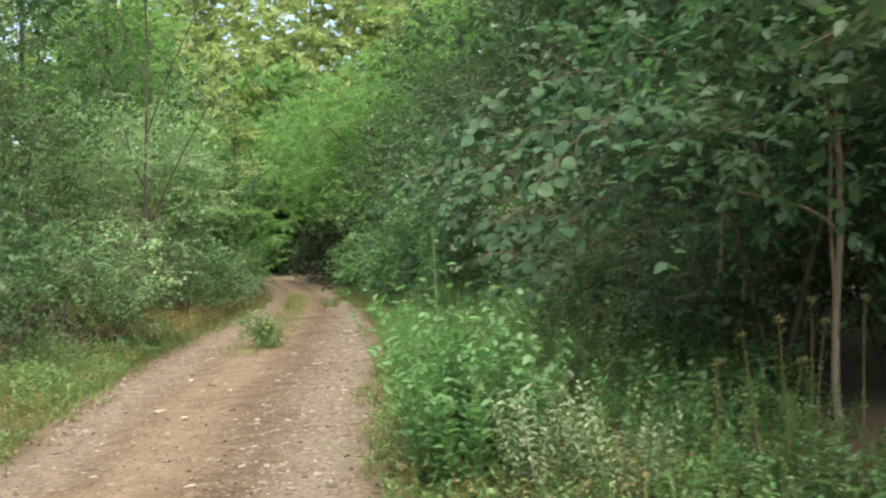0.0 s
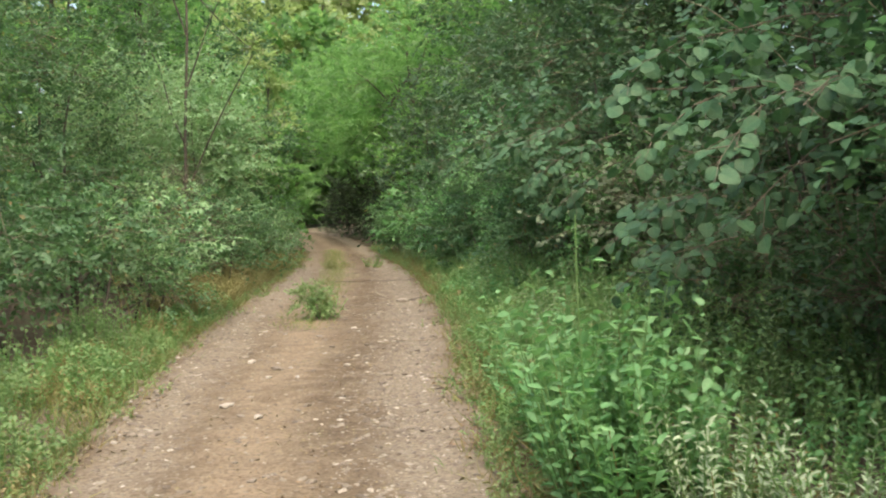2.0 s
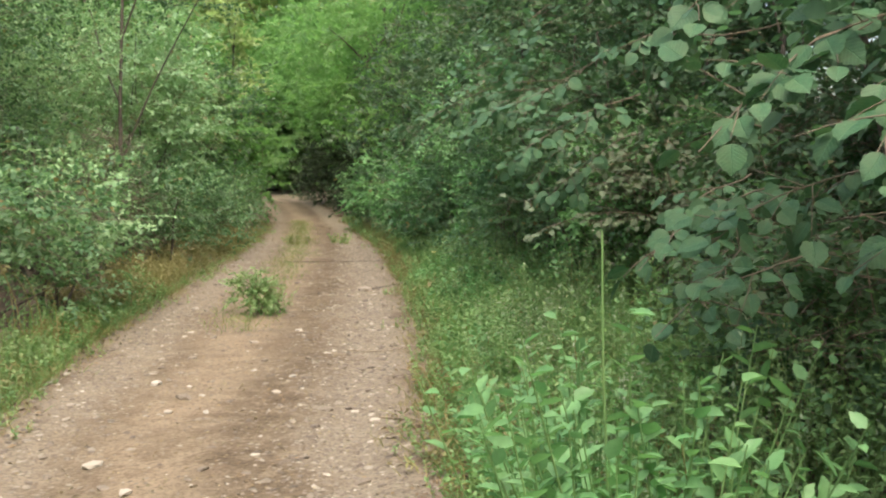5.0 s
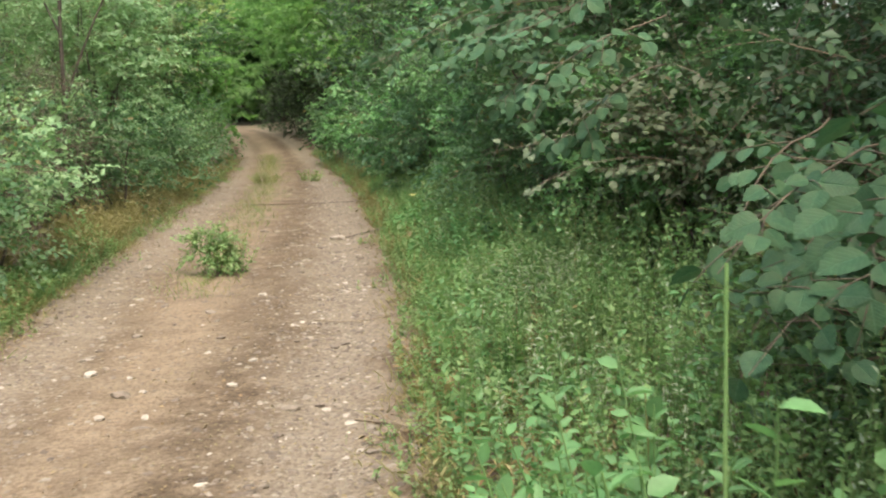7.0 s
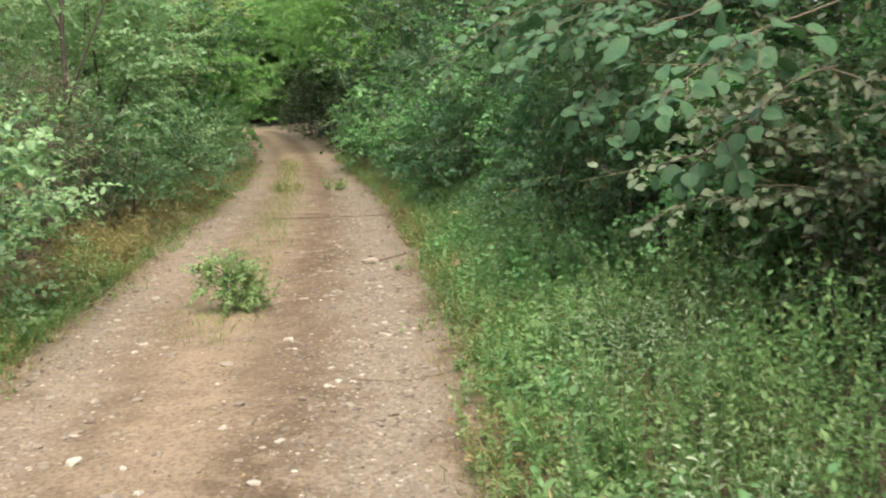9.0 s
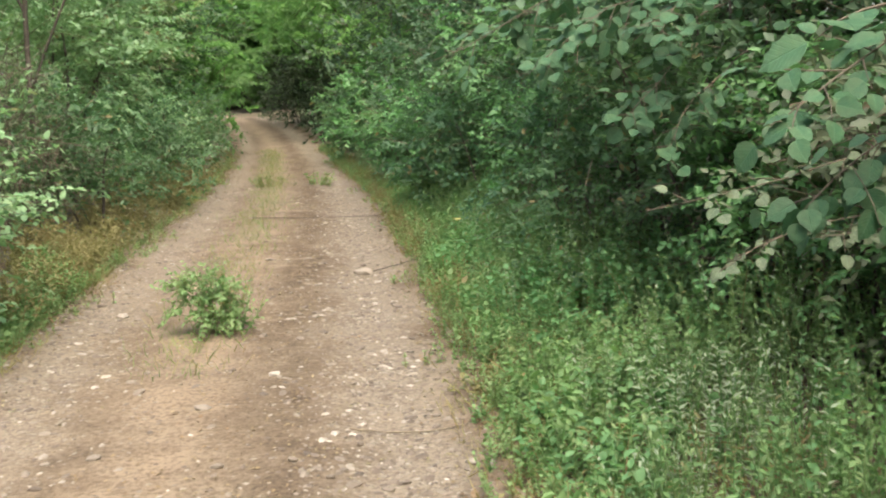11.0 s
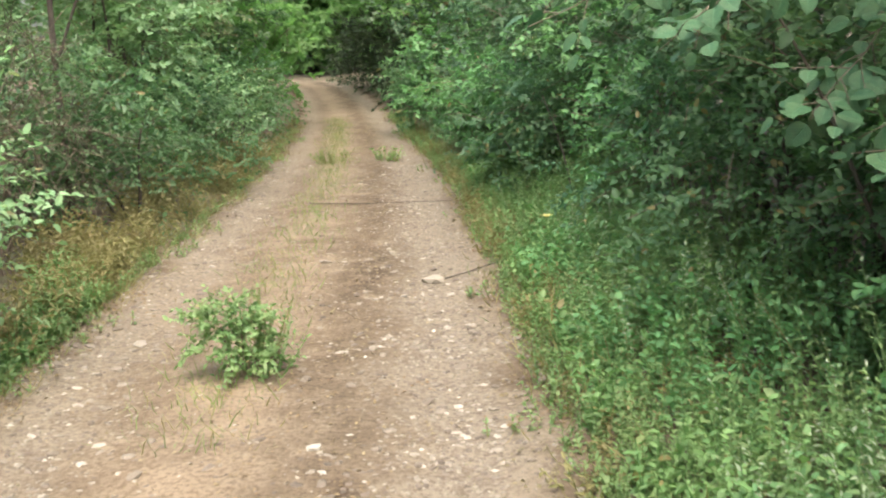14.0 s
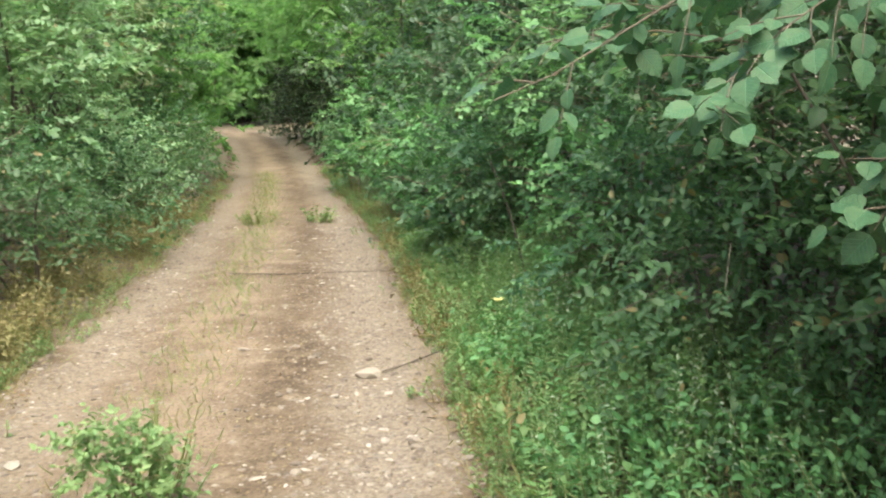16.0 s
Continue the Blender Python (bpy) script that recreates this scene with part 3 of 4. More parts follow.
for k, (x, y) in enumerate([(1.9, 14.6), (3.3, 12.0), (0.9, 17.4), (2.4, 17.2)]):
    bush("hornbeam_tree", "dense hornbeam rising behind the hedge, leaves coloured as shaded", "tree", x, y, lumps(np.random.default_rng(350 + k), 6.4, 1.5, 6, 1.6), 620, SHADEDHEDGE, DIAMOND, 0.11, 11, 0.45, BARK, 8, "trees behind the hedge", 1350 + k, trunk=(0.09, 0.1, 0.1, 5.6), bare=0.08)

# low growth that reaches the lane farther on
for k, (x, y, h, w) in enumerate([(-1.15, 16.2, 0.8, 0.55), (-1.5, 17.6, 0.9, 0.6), (-1.75, 19.2, 1.0, 0.65), (-2.2, 20.8, 1.1, 0.7), (-2.7, 22.6, 1.2, 0.8), (-3.2, 24.6, 1.2, 0.8)]):
    bush("dogwood_bush", "low dogwood bush with light green leaves leaning over the lane", "shrub", x + 0.2, y, lumps(np.random.default_rng(70 + k), h, w, 3, 0.2), 420, SPROUT if k % 2 else BRAMBLE, OVAL, 0.08, 8, 0.3, TWIG, 5, "low bushes at the lane", 170 + k)
# wood that closes the place behind
for k, (x, y) in enumerate([(-9, -6), (-6.5, -11), (-2, -15), (3.5, -17), (8, -13), (9.5, -7), (9, 0), (10, 6), (-10, 1), (-10, 7), (10, 12), (13, 20), (-15, 16), (-17, 28), (12, 32), (9, 44), (-24, 42)]):
    bush("oak_tree", "broad woodland oak with a full green crown", "tree", x, y, lumps(np.random.default_rng(20 + k), 7.0, 2.4, 6, 0.8), 220, THORN, DIAMOND, 0.28, 11, 0.8, BARK, 8, "surrounding wood", 240 + k, trunk=(0.14, 0.2, 0.1, 6.0), bare=0.05)
for k, (x, y) in enumerate([(6.0, 1.2), (6.4, 3.8), (6.1, 6.4), (6.3, 9.0), (5.6, 11.6), (5.2, 14.2)]):
    bush("hornbeam_tree", "dense hornbeam deep in the wood, leaves coloured as shaded", "tree", x, y, lumps(np.random.default_rng(340 + k), 7.0, 2.0, 6, 0.4), 460, SHADEDHEDGE, DIAMOND, 0.17, 11, 0.6, BARK, 8, "trees in the wood", 1340 + k, trunk=(0.12, 0.1, 0.1, 6.0), bare=0.05)
y = 0.5
while y < 14:
    x = right_edge(y) + 5.2 + rng.normal(0, 0.3)
    bush("hawthorn_shrub", "tall hawthorn shrub with small dull-green leaves in the wood", "shrub", x, y, lumps(rng, 2.6, 1.3, 4, 0.2), 420, THORN, DIAMOND, 0.12, 10, 0.45, BARK, 4, "hedge shrubs", 820 + int(y * 7), bare=0.1)
    y += 2.0
# crowns mostly out of view, added overhead to shade the hedge and hazels
for k, (x, y) in enumerate([(3.7, 6.4), (3.6, 8.4), (2.9, 10.8), (2.6, 13.2)]):
    bush("field_maple_tree", "added woodland tree, dense dull green crown mostly out of view, shading the hedge", "tree", x, y, [(-0.9, -0.2, 3.5, 1.2, 1.3, 0.45), (0.2, 0.3, 3.4, 1.5, 1.5, 0.7), (-0.6, 0.2, 4.4, 1.6, 1.6, 0.8), (0.3, -0.2, 5.4, 1.4, 1.4, 0.8)], 620, THORN, DIAMOND, 0.12, 11, 0.5, BARK, 7, "trees above the hedge", 270 + k, trunk=(0.09, 0.1, 0.1, 4.8), bare=0.1)
# crowns that close over the lane towards the bend
for k, (x, y, dx) in enumerate([(-2.8, 28.5, -1.4), (-3.7, 32.5, -1.6), (-4.8, 36.5, -1.6)]):
    bush("beech_tree", "beech tree with light green boughs reaching over the lane", "tree", x, y, [(dx, 0, 2.8, 1.5, 1.6, 0.8), (dx * 0.4, 0.3, 3.0, 1.5, 1.6, 0.9), (dx * 0.6, 0.4, 4.3, 1.8, 1.8, 1.0), (dx * 1.2, -0.3, 4.4, 1.6, 1.8, 0.9), (0, 0, 5.4, 1.6, 1.6, 0.9)], 900,
         BRIGHTLIT, DIAMOND, 0.13, 10, 0.45, BARK, 8, "trees over the lane", 1300 + k, trunk=(0.1, dx * 0.3, 0.2, 5.0), bare=0.04)
for k, (x, y) in enumerate([(-7.6, 46.6), (-9.4, 47.4), (-11.2, 48.6), (-13.2, 49.6), (-15.2, 50.2)]):
    bush("elder_bush", "light green elder bush at the far bend of the lane", "shrub", x, y, lumps(np.random.default_rng(330 + k), 2.2, 1.4, 4, 0.2), 420, BRIGHTLIT, OVAL, 0.14, 9, 0.35, BARK, 4, "bushes at the far bend", 1330 + k, bare=0.02)
# added tree: its pale crown is the sunlit spot in the canopy gap
bush("lime_tree", "added slim lime whose pale yellow-green crown stands for a sunlit spot", "tree", -6.75, 27.2, [(0.45, 0, 3.25, 0.42, 0.42, 0.42), (0.2, 0.1, 3.9, 0.4, 0.4, 0.4), (0.1, 0, 4.6, 0.35, 0.35, 0.4)], 260, SUNLITTREE, DIAMOND, 0.1, 9, 0.3, BARK, 4, "", 1320, trunk=(0.04, 0.2, 0.05, 4.6))
# bushes coloured as the shaded hollow, and trees where the lane bends away
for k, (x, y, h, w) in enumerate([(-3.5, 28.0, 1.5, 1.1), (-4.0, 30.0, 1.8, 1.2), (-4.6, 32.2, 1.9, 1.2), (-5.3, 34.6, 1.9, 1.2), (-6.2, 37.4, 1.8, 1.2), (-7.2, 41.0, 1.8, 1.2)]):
    bush("shade_bush", "near-black bush standing in for the shaded hollow at the lane's end", "shrub", x, y, lumps(np.random.default_rng(k), h, w, 3, 0.2), 420, SHADELEAF, DIAMOND, 0.09, 10, 0.35, BARK, 4, "dark bushes at the bend", 900 + k, bare=0.0)
for k, (x, y, h, w, mat) in enumerate([(-6.5, 48, 6.5, 1.9, BRIGHTLIT), (-9.8, 51, 7.5, 2.2, BRIGHTLIT), (-13.5, 53, 7, 2.2, BRIGHTLIT), (-3.5, 50, 8, 2.2, THORN), (-17.5, 52, 8, 2.4, BRIGHTLIT), (0.5, 53, 9, 2.4, THORN),
                                       (-12, 62, 15, 3.6, SUNLITTREE), (-18, 63, 14, 3.6, SUNLITTREE), (-6, 64, 15, 3.6, SUNLITTREE), (-24, 60, 14, 3.5, BRIGHTLIT), (1, 66, 14, 3.5, BRIGHTLIT), (-30, 56, 13, 3.5, THORN), (8, 60, 13, 3.5, THORN), (-7.6, 46.4, 6, 2.0, BRIGHTLIT), (-10.9, 49.3, 4.5, 2.0, BRIGHTLIT), (-13.0, 51.0, 5.5, 2.0, BRIGHTLIT), (-9.2, 48.2, 4.5, 1.8, BRIGHTLIT), (-12, 67, 21, 4.0, SUNLITTREE), (-18.5, 67, 21, 4.0, SUNLITTREE), (-6.5, 69, 21, 4.0, SUNLITTREE), (-15, 70, 19, 4.5, SUNLITTREE), (-9, 72, 20, 4.5, SUNLITTREE), (-22, 70, 19, 4.5, SUNLITTREE), (-3, 72, 19, 4.5, BRIGHTLIT), (-10.5, 57, 10, 3, BRIGHTLIT), (-16, 57, 11, 3, SUNLITTREE), (-14, 80, 25, 6, SUNLITTREE), (-22, 80, 25, 6, SUNLITTREE), (-30, 76, 24, 6, SUNLITTREE), (-7, 82, 25, 6, SUNLITTREE), (-28, 66, 20, 5, SUNLITTREE), (-36, 66, 20, 5, BRIGHTLIT)]):
    # the far crowns' sunlit look comes from their leaf colour
    bush("lime_tree" if mat is SUNLITTREE else "beech_tree", "tall leafy tree beyond the lane's bend, crown coloured pale as if sunlit" if mat is SUNLITTREE else "leafy bright green tree beyond the lane's bend", "tree", x, y,
         lumps(np.random.default_rng(40 + k), h, w * 1.25, 7, 0.7), 700 if mat is SUNLITTREE else 750 if h < 8 else 600, mat, DIAMOND, 0.55 if h > 8 else 0.32, 10, 0.9 if h > 8 else 0.6, BARK, 9, "trees at the bend", 950 + k, up=0.3, trunk=(0.14, 0.2, 0.1, h * 0.9), bare=0.03)

# ---- hazels that hang over the verge, with large single leaves ----
def hazel_leaf():
    out = [(0, 0, 0)]
    rows = [(0.04, 0.2), (0.1, 0.33), (0.2, 0.41), (0.33, 0.46), (0.46, 0.46), (0.58, 0.42), (0.7, 0.35), (0.8, 0.27), (0.89, 0.15)]
    mid = [(u, 0, -0.05 * u - 0.12 * u * u) for u, _ in rows]
    rim = []
    for sgn in (1, -1):
        for j, (u, w) in enumerate(rows):
            w2 = w * (1.03 if j % 2 else 0.95)
            rim.append((u + (0.02 if j % 2 else 0), sgn * w2, 0.09 * w - 0.05 * u - 0.16 * u * u + (0.02 if j % 2 else -0.01)))
    v = np.array([(0, 0, 0)] + mid + rim + [(1.04, 0, -0.22)])
    n = len(rows)
    f = []
    tip = len(v) - 1
    for s in (0, 1):
        a = 1 + n + s * n
        tri = [(0, 1, a)]
        for j in range(n - 1):
            tri += [(1 + j, 2 + j, a + j + 1), (1 + j, a + j + 1, a + j)]
        tri += [(n, tip, a + n - 1)]
        f += [t if s == 0 else t[::-1] for t in tri]
    return v, np.array(f)


HAZEL_LEAF = mesh_of("leaf", *[(v, [f]) for v, f in [hazel_leaf()]][0], HAZEL_BROAD, True)
PALE_LEAF = mesh_of("leaf", *[(v, [f]) for v, f in [hazel_leaf()]][0], PALE_BROAD, True)


def hazel(x, y, label, blobs, twigs, boughs, seed, size=0.068, leaf=HAZEL_LEAF):
    rng = np.random.default_rng(seed)
    ob = bush("hazel_shrub", label, "shrub", x, y, blobs, twigs, HAZEL, ROUND, size * 0.85, 6, 0.34, BARK, 4, "hazels over the verge", seed, stem_r=0.014, bare=0.12, droop=0.25)
    base = np.array(ob.location)
    for a, b, count in boughs:
        a, b = np.array(a) - base, np.array(b) - base
        line = bent(rng, a, b, 8, 0.08, 0.045)
        dirn = unit(b - a)
        sets = [tubes([line], [np.linspace(0.0042, 0.0014, 8)], 6)]
        spots = []
        for k in range(int(count * 1.25)):
            u = 7 * min(0.3 + 0.7 * (k + rng.uniform(0, 0.7)) / (count * 1.25), 0.999)
            j = int(u)
            p = line[j] + (line[j + 1] - line[j]) * (u - j)
            side = np.cross(dirn, (0, 0, 1)) * (1 if k % 2 else -1)
            way = unit(dirn * 0.55 + side * 0.7 + rng.normal(0, 0.35, 3) + np.array([0, 0, -0.05]))
            reach = size * rng.uniform(1.3, 2.9)
            twig = bent(rng, p, p + way * reach + np.array([0, 0, -0.12 * reach]), 4, 0.05, 0.05)
            sets.append(tubes([twig], [np.linspace(0.0022, 0.0011, 4)], 4))
            many = int(rng.integers(3, 6))
            for m in range(many):
                q = twig[min(3, 1 + m * 3 // many)]
                across = np.cross(way, (0, 0, 1)) * (1 if m % 2 else -1)
                spots.append((q, unit(way * (0.9 if m == many - 1 else 0.4) + across * (0.1 if m == many - 1 else 0.85) + rng.normal(0, 0.25, 3) + np.array([0, 0, -0.25]))))
        off, vs, fs = 0, [], []
        for v, f in sets:
            vs.append(v), fs.append(f + off)
            off += len(v)
        part("bough", mesh_of("bough", np.concatenate(vs), [np.concatenate(fs)], BOUGH, True), ob)
        for p, ax in spots:
            nor = np.array([-0.2, -0.35, 0.9]) + rng.normal(0, 0.38, 3)
            nor = unit(nor - ax * np.dot(ax, nor))
            w = np.cross(nor, ax)
            L = size * rng.uniform(0.6, 1.2)
            p = p + ax * 0.012
            part("leaf", leaf, ob, "", Matrix([[ax[i] * L, w[i] * L * rng.uniform(0.85, 1.1), nor[i] * L, p[i]] for i in range(3)] + [[0, 0, 0, 1]]))
    return ob


hazel(1.75, 5.6, "hazel shrub with broad leaves on long drooping boughs", [(0.0, 0.2, 2.3, 1.2, 1.1, 0.8), (-0.5, 0.1, 1.75, 0.8, 0.8, 0.5), (0.5, -0.6, 2.2, 1.0, 1.0, 0.7)], 520,
      [((1.4, 5.6, 1.7), (0.34, 5.06, 1.28), 15), ((1.5, 5.4, 1.75), (0.62, 4.8, 1.27), 14), ((1.3, 5.6, 1.9), (0.35, 5.3, 1.6), 14), ((1.3, 5.3, 1.5), (0.72, 4.95, 1.05), 9), ((1.5, 5.4, 1.5), (0.85, 4.5, 1.45), 12), ((1.2, 5.8, 1.3), (0.45, 5.5, 1.05), 12), ((1.0, 6.6, 1.15), (0.32, 6.0, 0.93), 7), ((1.0, 6.4, 0.95), (0.35, 5.85, 0.75), 7)], 21)
hazel(1.6, 7.4, "hazel shrub with broad leaves hanging above the weeds", [(0.2, 0.1, 2.2, 0.8, 0.8, 0.6)], 200,
      [((1.3, 7.6, 1.9), (-0.08, 7.4, 1.5), 9), ((0.9, 7.1, 1.2), (0.45, 6.4, 0.92), 6), ((0.9, 7.0, 1.0), (0.5, 6.45, 0.68), 6)], 22)
hazel(1.5, 8.7, "hazel shrub with a few broad leaves above the weeds", [(0.2, 0.2, 2.1, 0.7, 0.7, 0.5)], 150,
      [((0.6, 8.3, 1.6), (0.0, 8.0, 1.33), 9), ((0.6, 8.3, 1.4), (0.15, 8.3, 1.1), 8)], 23)
hazel(0.6, 10.7, "hazel shrub with broad leaves on drooping boughs", [(0.0, 0.2, 2.2, 0.9, 1.0, 0.7), (-0.5, 0, 1.75, 0.6, 0.7, 0.35), (-0.3, 1.0, 2.0, 0.7, 0.7, 0.5)], 320,
      [((0.4, 10.5, 1.8), (-0.5, 10.15, 1.4), 15), ((0.4, 10.5, 1.7), (-0.1, 10.0, 1.22), 13), ((0.4, 10.6, 1.8), (-0.75, 10.6, 1.62), 14), ((0.5, 10.4, 1.5), (0.05, 9.9, 1.05), 9), ((0.4, 10.4, 1.8), (0.0, 9.7, 1.55), 12), ((0.3, 10.6, 1.85), (-0.87, 10.2, 1.49), 5)], 24)
hazel(1.3, 9.35, "hazel bush with small pale dusty leaves on arching boughs", [(0.0, 0.0, 1.05, 0.4, 0.45, 0.3)], 60,
      [((1.1, 9.4, 0.95), (-0.18, 8.8, 1.02), 10), ((1.1, 9.3, 0.8), (-0.02, 8.72, 0.82), 9), ((1.1, 9.4, 1.0), (0.3, 9.2, 1.25), 12), ((1.2, 9.3, 1.0), (0.55, 9.35, 1.22), 10), ((1.2, 9.2, 0.8), (0.35, 8.95, 0.9), 10), ((1.3, 9.2, 0.9), (0.75, 9.0, 1.0), 9)], 25, 0.04, PALE_LEAF)
for k, (x, y, lo, h, w) in enumerate([(2.7, 6.2, 1.1, 2.7, 0.95), (3.0, 7.6, 0.9, 3.0, 1.0), (2.9, 4.7, 1.2, 2.6, 0.8), (3.9, 6.0, 0.8, 2.8, 0.9), (2.1, 3.6, 1.5, 2.6, 0.7)]):
    bush("dogwood_shrub", "tall dogwood shrub at the wood's edge, bluish-green leaves darkened as shaded", "shrub", x, y, lumps(np.random.default_rng(80 + k), h, w, 4, lo), 650, SHADEDHEDGE, OVAL, 0.07, 8, 0.34, BARK, 3, "dogwoods", 180 + k, bare=0.12, stem_r=0.012)
for k, (x, y, h, w) in enumerate([(0.7, 10.3, 1.3, 0.6), (0.42, 11.0, 1.6, 0.62), (0.15, 11.8, 1.6, 0.65), (-0.1, 12.7, 1.7, 0.65), (-0.25, 13.6, 1.8, 0.7), (-0.55, 14.6, 1.7, 0.7), (1.2, 9.3, 1.2, 0.55), (1.5, 10.2, 1.8, 0.7), (0.9, 11.6, 2.3, 0.8), (1.0, 9.9, 1.5, 0.6), (0.6, 12.6, 2.4, 0.8), (-0.85, 15.6, 1.7, 0.7), (2.0, 6.0, 1.3, 0.5), (2.5, 5.5, 1.3, 0.5)]):
    bush("spindle_shrub", "bushy spindle shrub with mid-green oval leaves at the hedge foot", "shrub", x, y, lumps(np.random.default_rng(90 + k), h, w, 4, 0.5), 480, SPROUT if k in (0, 4, 9) else BRAMBLE if k % 4 != 3 else HAZEL, OVAL, 0.045, 10, 0.26, BARK, 3, "bushes at the hedge foot", 190 + k, bare=0.08, stem_r=0.01)
# dark undergrowth beneath them
for k, (x, y, h, w) in enumerate([(1.35, 6.4, 0.95, 0.55), (0.95, 7.1, 0.8, 0.45), (1.8, 5.9, 1.0, 0.5), (2.9, 5.2, 1.2, 0.7), (2.4, 7.2, 1.5, 0.8), (1.9, 8.6, 1.5, 0.7), (3.6, 4.0, 1.6, 0.8), (3.2, 6.4, 2.4, 0.9), (4.0, 5.4, 2.6, 0.9)]):
    bush("blackthorn_shrub", "dark shaded blackthorn shrub under the hazels", "shrub", x, y, lumps(np.random.default_rng(60 + k), h, w, 3, 0.2), 380, THORN, DIAMOND, 0.05, 9, 0.3, BARK, 5, "undergrowth", 60 + k, bare=0.3)
bush("sapling", "thin pale sapling with sparse leaves at the wood's edge", "tree", 1.9, 5.0, [(0.1, 0, 1.55, 0.5, 0.5, 0.35), (-0.5, -0.4, 1.2, 0.4, 0.4, 0.28), (-0.25, -0.2, 1.65, 0.45, 0.45, 0.3), (0.35, -0.2, 1.2, 0.35, 0.35, 0.25), (-0.1, 0.1, 2.2, 0.6, 0.6, 0.5)], 640, HAZEL, OVAL, 0.06, 8, 0.3, PALEBARK, 3, "", 81, trunk=(0.02, 0.05, 0.05, 2.5))

# ---- verge plants ----
def herbs(name, label, n, xs, ys, height, material, seed, shape=OVAL, size=0.05, per=10, lean=0.15, kind="stuff", parent=None, spread=1.0):
    rng = np.random.default_rng(seed)
    x, y = xs(rng, n)
    n = len(x)
    z = ground_z(x, y)
    h = height(x, y) * rng.uniform(0.6, 1.25, n)
    way = np.stack([rng.normal(0, lean, n), rng.normal(0, lean, n), np.ones(n)], 1)
    start = np.stack([x, y, z - 0.01], 1)
    v, f, e = sprays(rng, shape, start, way, h, per, size, 1.0, 0.0, spread)
    tv, tf = tubes(np.stack([start, e], 1), np.array([0.0026, 0.0012]) * np.ones((n, 1)), 3)
    return v, f, tv, tf


def stuff(name, label, category, bits, materials):
    """One object of uncountable growth, from several kinds of plant."""
    vs, fs, ids, off = [], [], [], 0
    for (v, f), k in bits:
        if f.shape[1] == 4:
            f = np.concatenate([f[:, :3], f[:, [0, 2, 3]]])
        vs.append(v), fs.append(f + off), ids.append(np.full(len(f), k, np.int32))
        off += len(v)
    me = mesh_of(name, np.concatenate(vs), [np.concatenate(fs)], materials[0])
    for m in materials[1:]:
        me.materials.append(m)
    me.polygons.foreach_set("material_index", np.concatenate(ids))
    return tagged(new(name, me), label, category, kind="stuff")


def strip_right(y0, y1, a, b):
    def pick(rng, n):
        y = rng.uniform(y0, y1, n)
        w = np.maximum(verge_right(y), 0.35)
        u = rng.uniform(0, 1, n)
        return right_edge(y) + a + (b * w - a) * u, y
    return pick


def strip_left(y0, y1, a, b):
    def pick(rng, n):
        y = rng.uniform(y0, y1, n)
        w = np.maximum(verge_left(y), 0.3)
        u = rng.uniform(0, 1, n)
        return left_edge(y) - a - (b * w - a) * u, y
    return pick


def tall_right(x, y):
    return (0.12 + 0.4 * np.clip((x - right_edge(y)) / 0.9, 0, 1)) * (1 + 0.35 * wave(x, y, 2.2, 6)) * np.interp(y, (4.3, 6.0), (0.3, 1.0))


def low_left(x, y):
    return (0.1 + 0.26 * np.clip((left_edge(y) - x) / 0.9, 0, 1)) * (1 + 0.4 * wave(x, y, 2.4, 3))


def drift(pick, seed, level):
    """Keeps the spots where this kind of plant prevails."""
    def chosen(rng, n):
        x, y = pick(rng, n * 3)
        keep = wave(x, y, 1.6, seed) + rng.normal(0, 0.35, len(x)) > level
        return x[keep][:n], y[keep][:n]
    return chosen


kinds = []
for seed, n, pick, tall, size, per, shape, k in [
        (11, 3200, drift(strip_right(2.5, 18, 0.05, 1.45), 3, 0.0), tall_right, 0.032, 20, DIAMOND, 0), (14, 3200, drift(strip_right(2.5, 18, 0.03, 1.4), 9, 0.0), tall_right, 0.034, 17, SLIM, 2),
        (15, 1700, drift(strip_right(2.5, 18, 0.1, 1.5), 5, 0.2), tall_right, 0.042, 13, OVAL, 1), (12, 2200, strip_right(2.5, 26, -0.1, 0.5), lambda x, y: 0.13 + 0.05 * wave(x, y, 3), 0.026, 12, DIAMOND, 2),
        (16, 700, drift(strip_right(2.0, 24, 0.2, 1.3), 12, 0.1), lambda x, y: tall_right(x, y) * 1.25, 0.026, 26, SLIM, 3)]:
    w = herbs("w", "", n, pick, None, tall, None, seed, shape, size, per, 0.25)
    kinds += [((w[0], w[1]), k), ((w[2], w[3]), 2)]
stuff("weeds", "lush mixed green verge weeds with small soft leaves", "weeds", kinds, [HERB, SPROUT, WEED, SILVER])
c = herbs("w", "", 4000, drift(strip_left(1.0, 14, 0.02, 1.25), 2, -0.2), None, low_left, HERB, 13, DIAMOND, 0.036, 11)
stuff("weeds", "short green weeds on the lane's edge below brambles", "weeds", [((c[0], c[1]), 0), ((c[2], c[3]), 1)], [WEED, HERB])


def grass(seed, n, pick, height, tilt=0.35):
    rng = np.random.default_rng(seed)
    x, y = pick(rng, n)
    h = height * rng.uniform(0.5, 1.4, n)
    at = np.stack([x, y, ground_z(x, y) - 0.005], 1)
    ax = np.stack([rng.normal(0, tilt, n), rng.normal(0, tilt, n), np.ones(n)], 1)
    return leaves(rng, BLADE, at, ax, rng.normal(0, 1, (n, 3)), h)


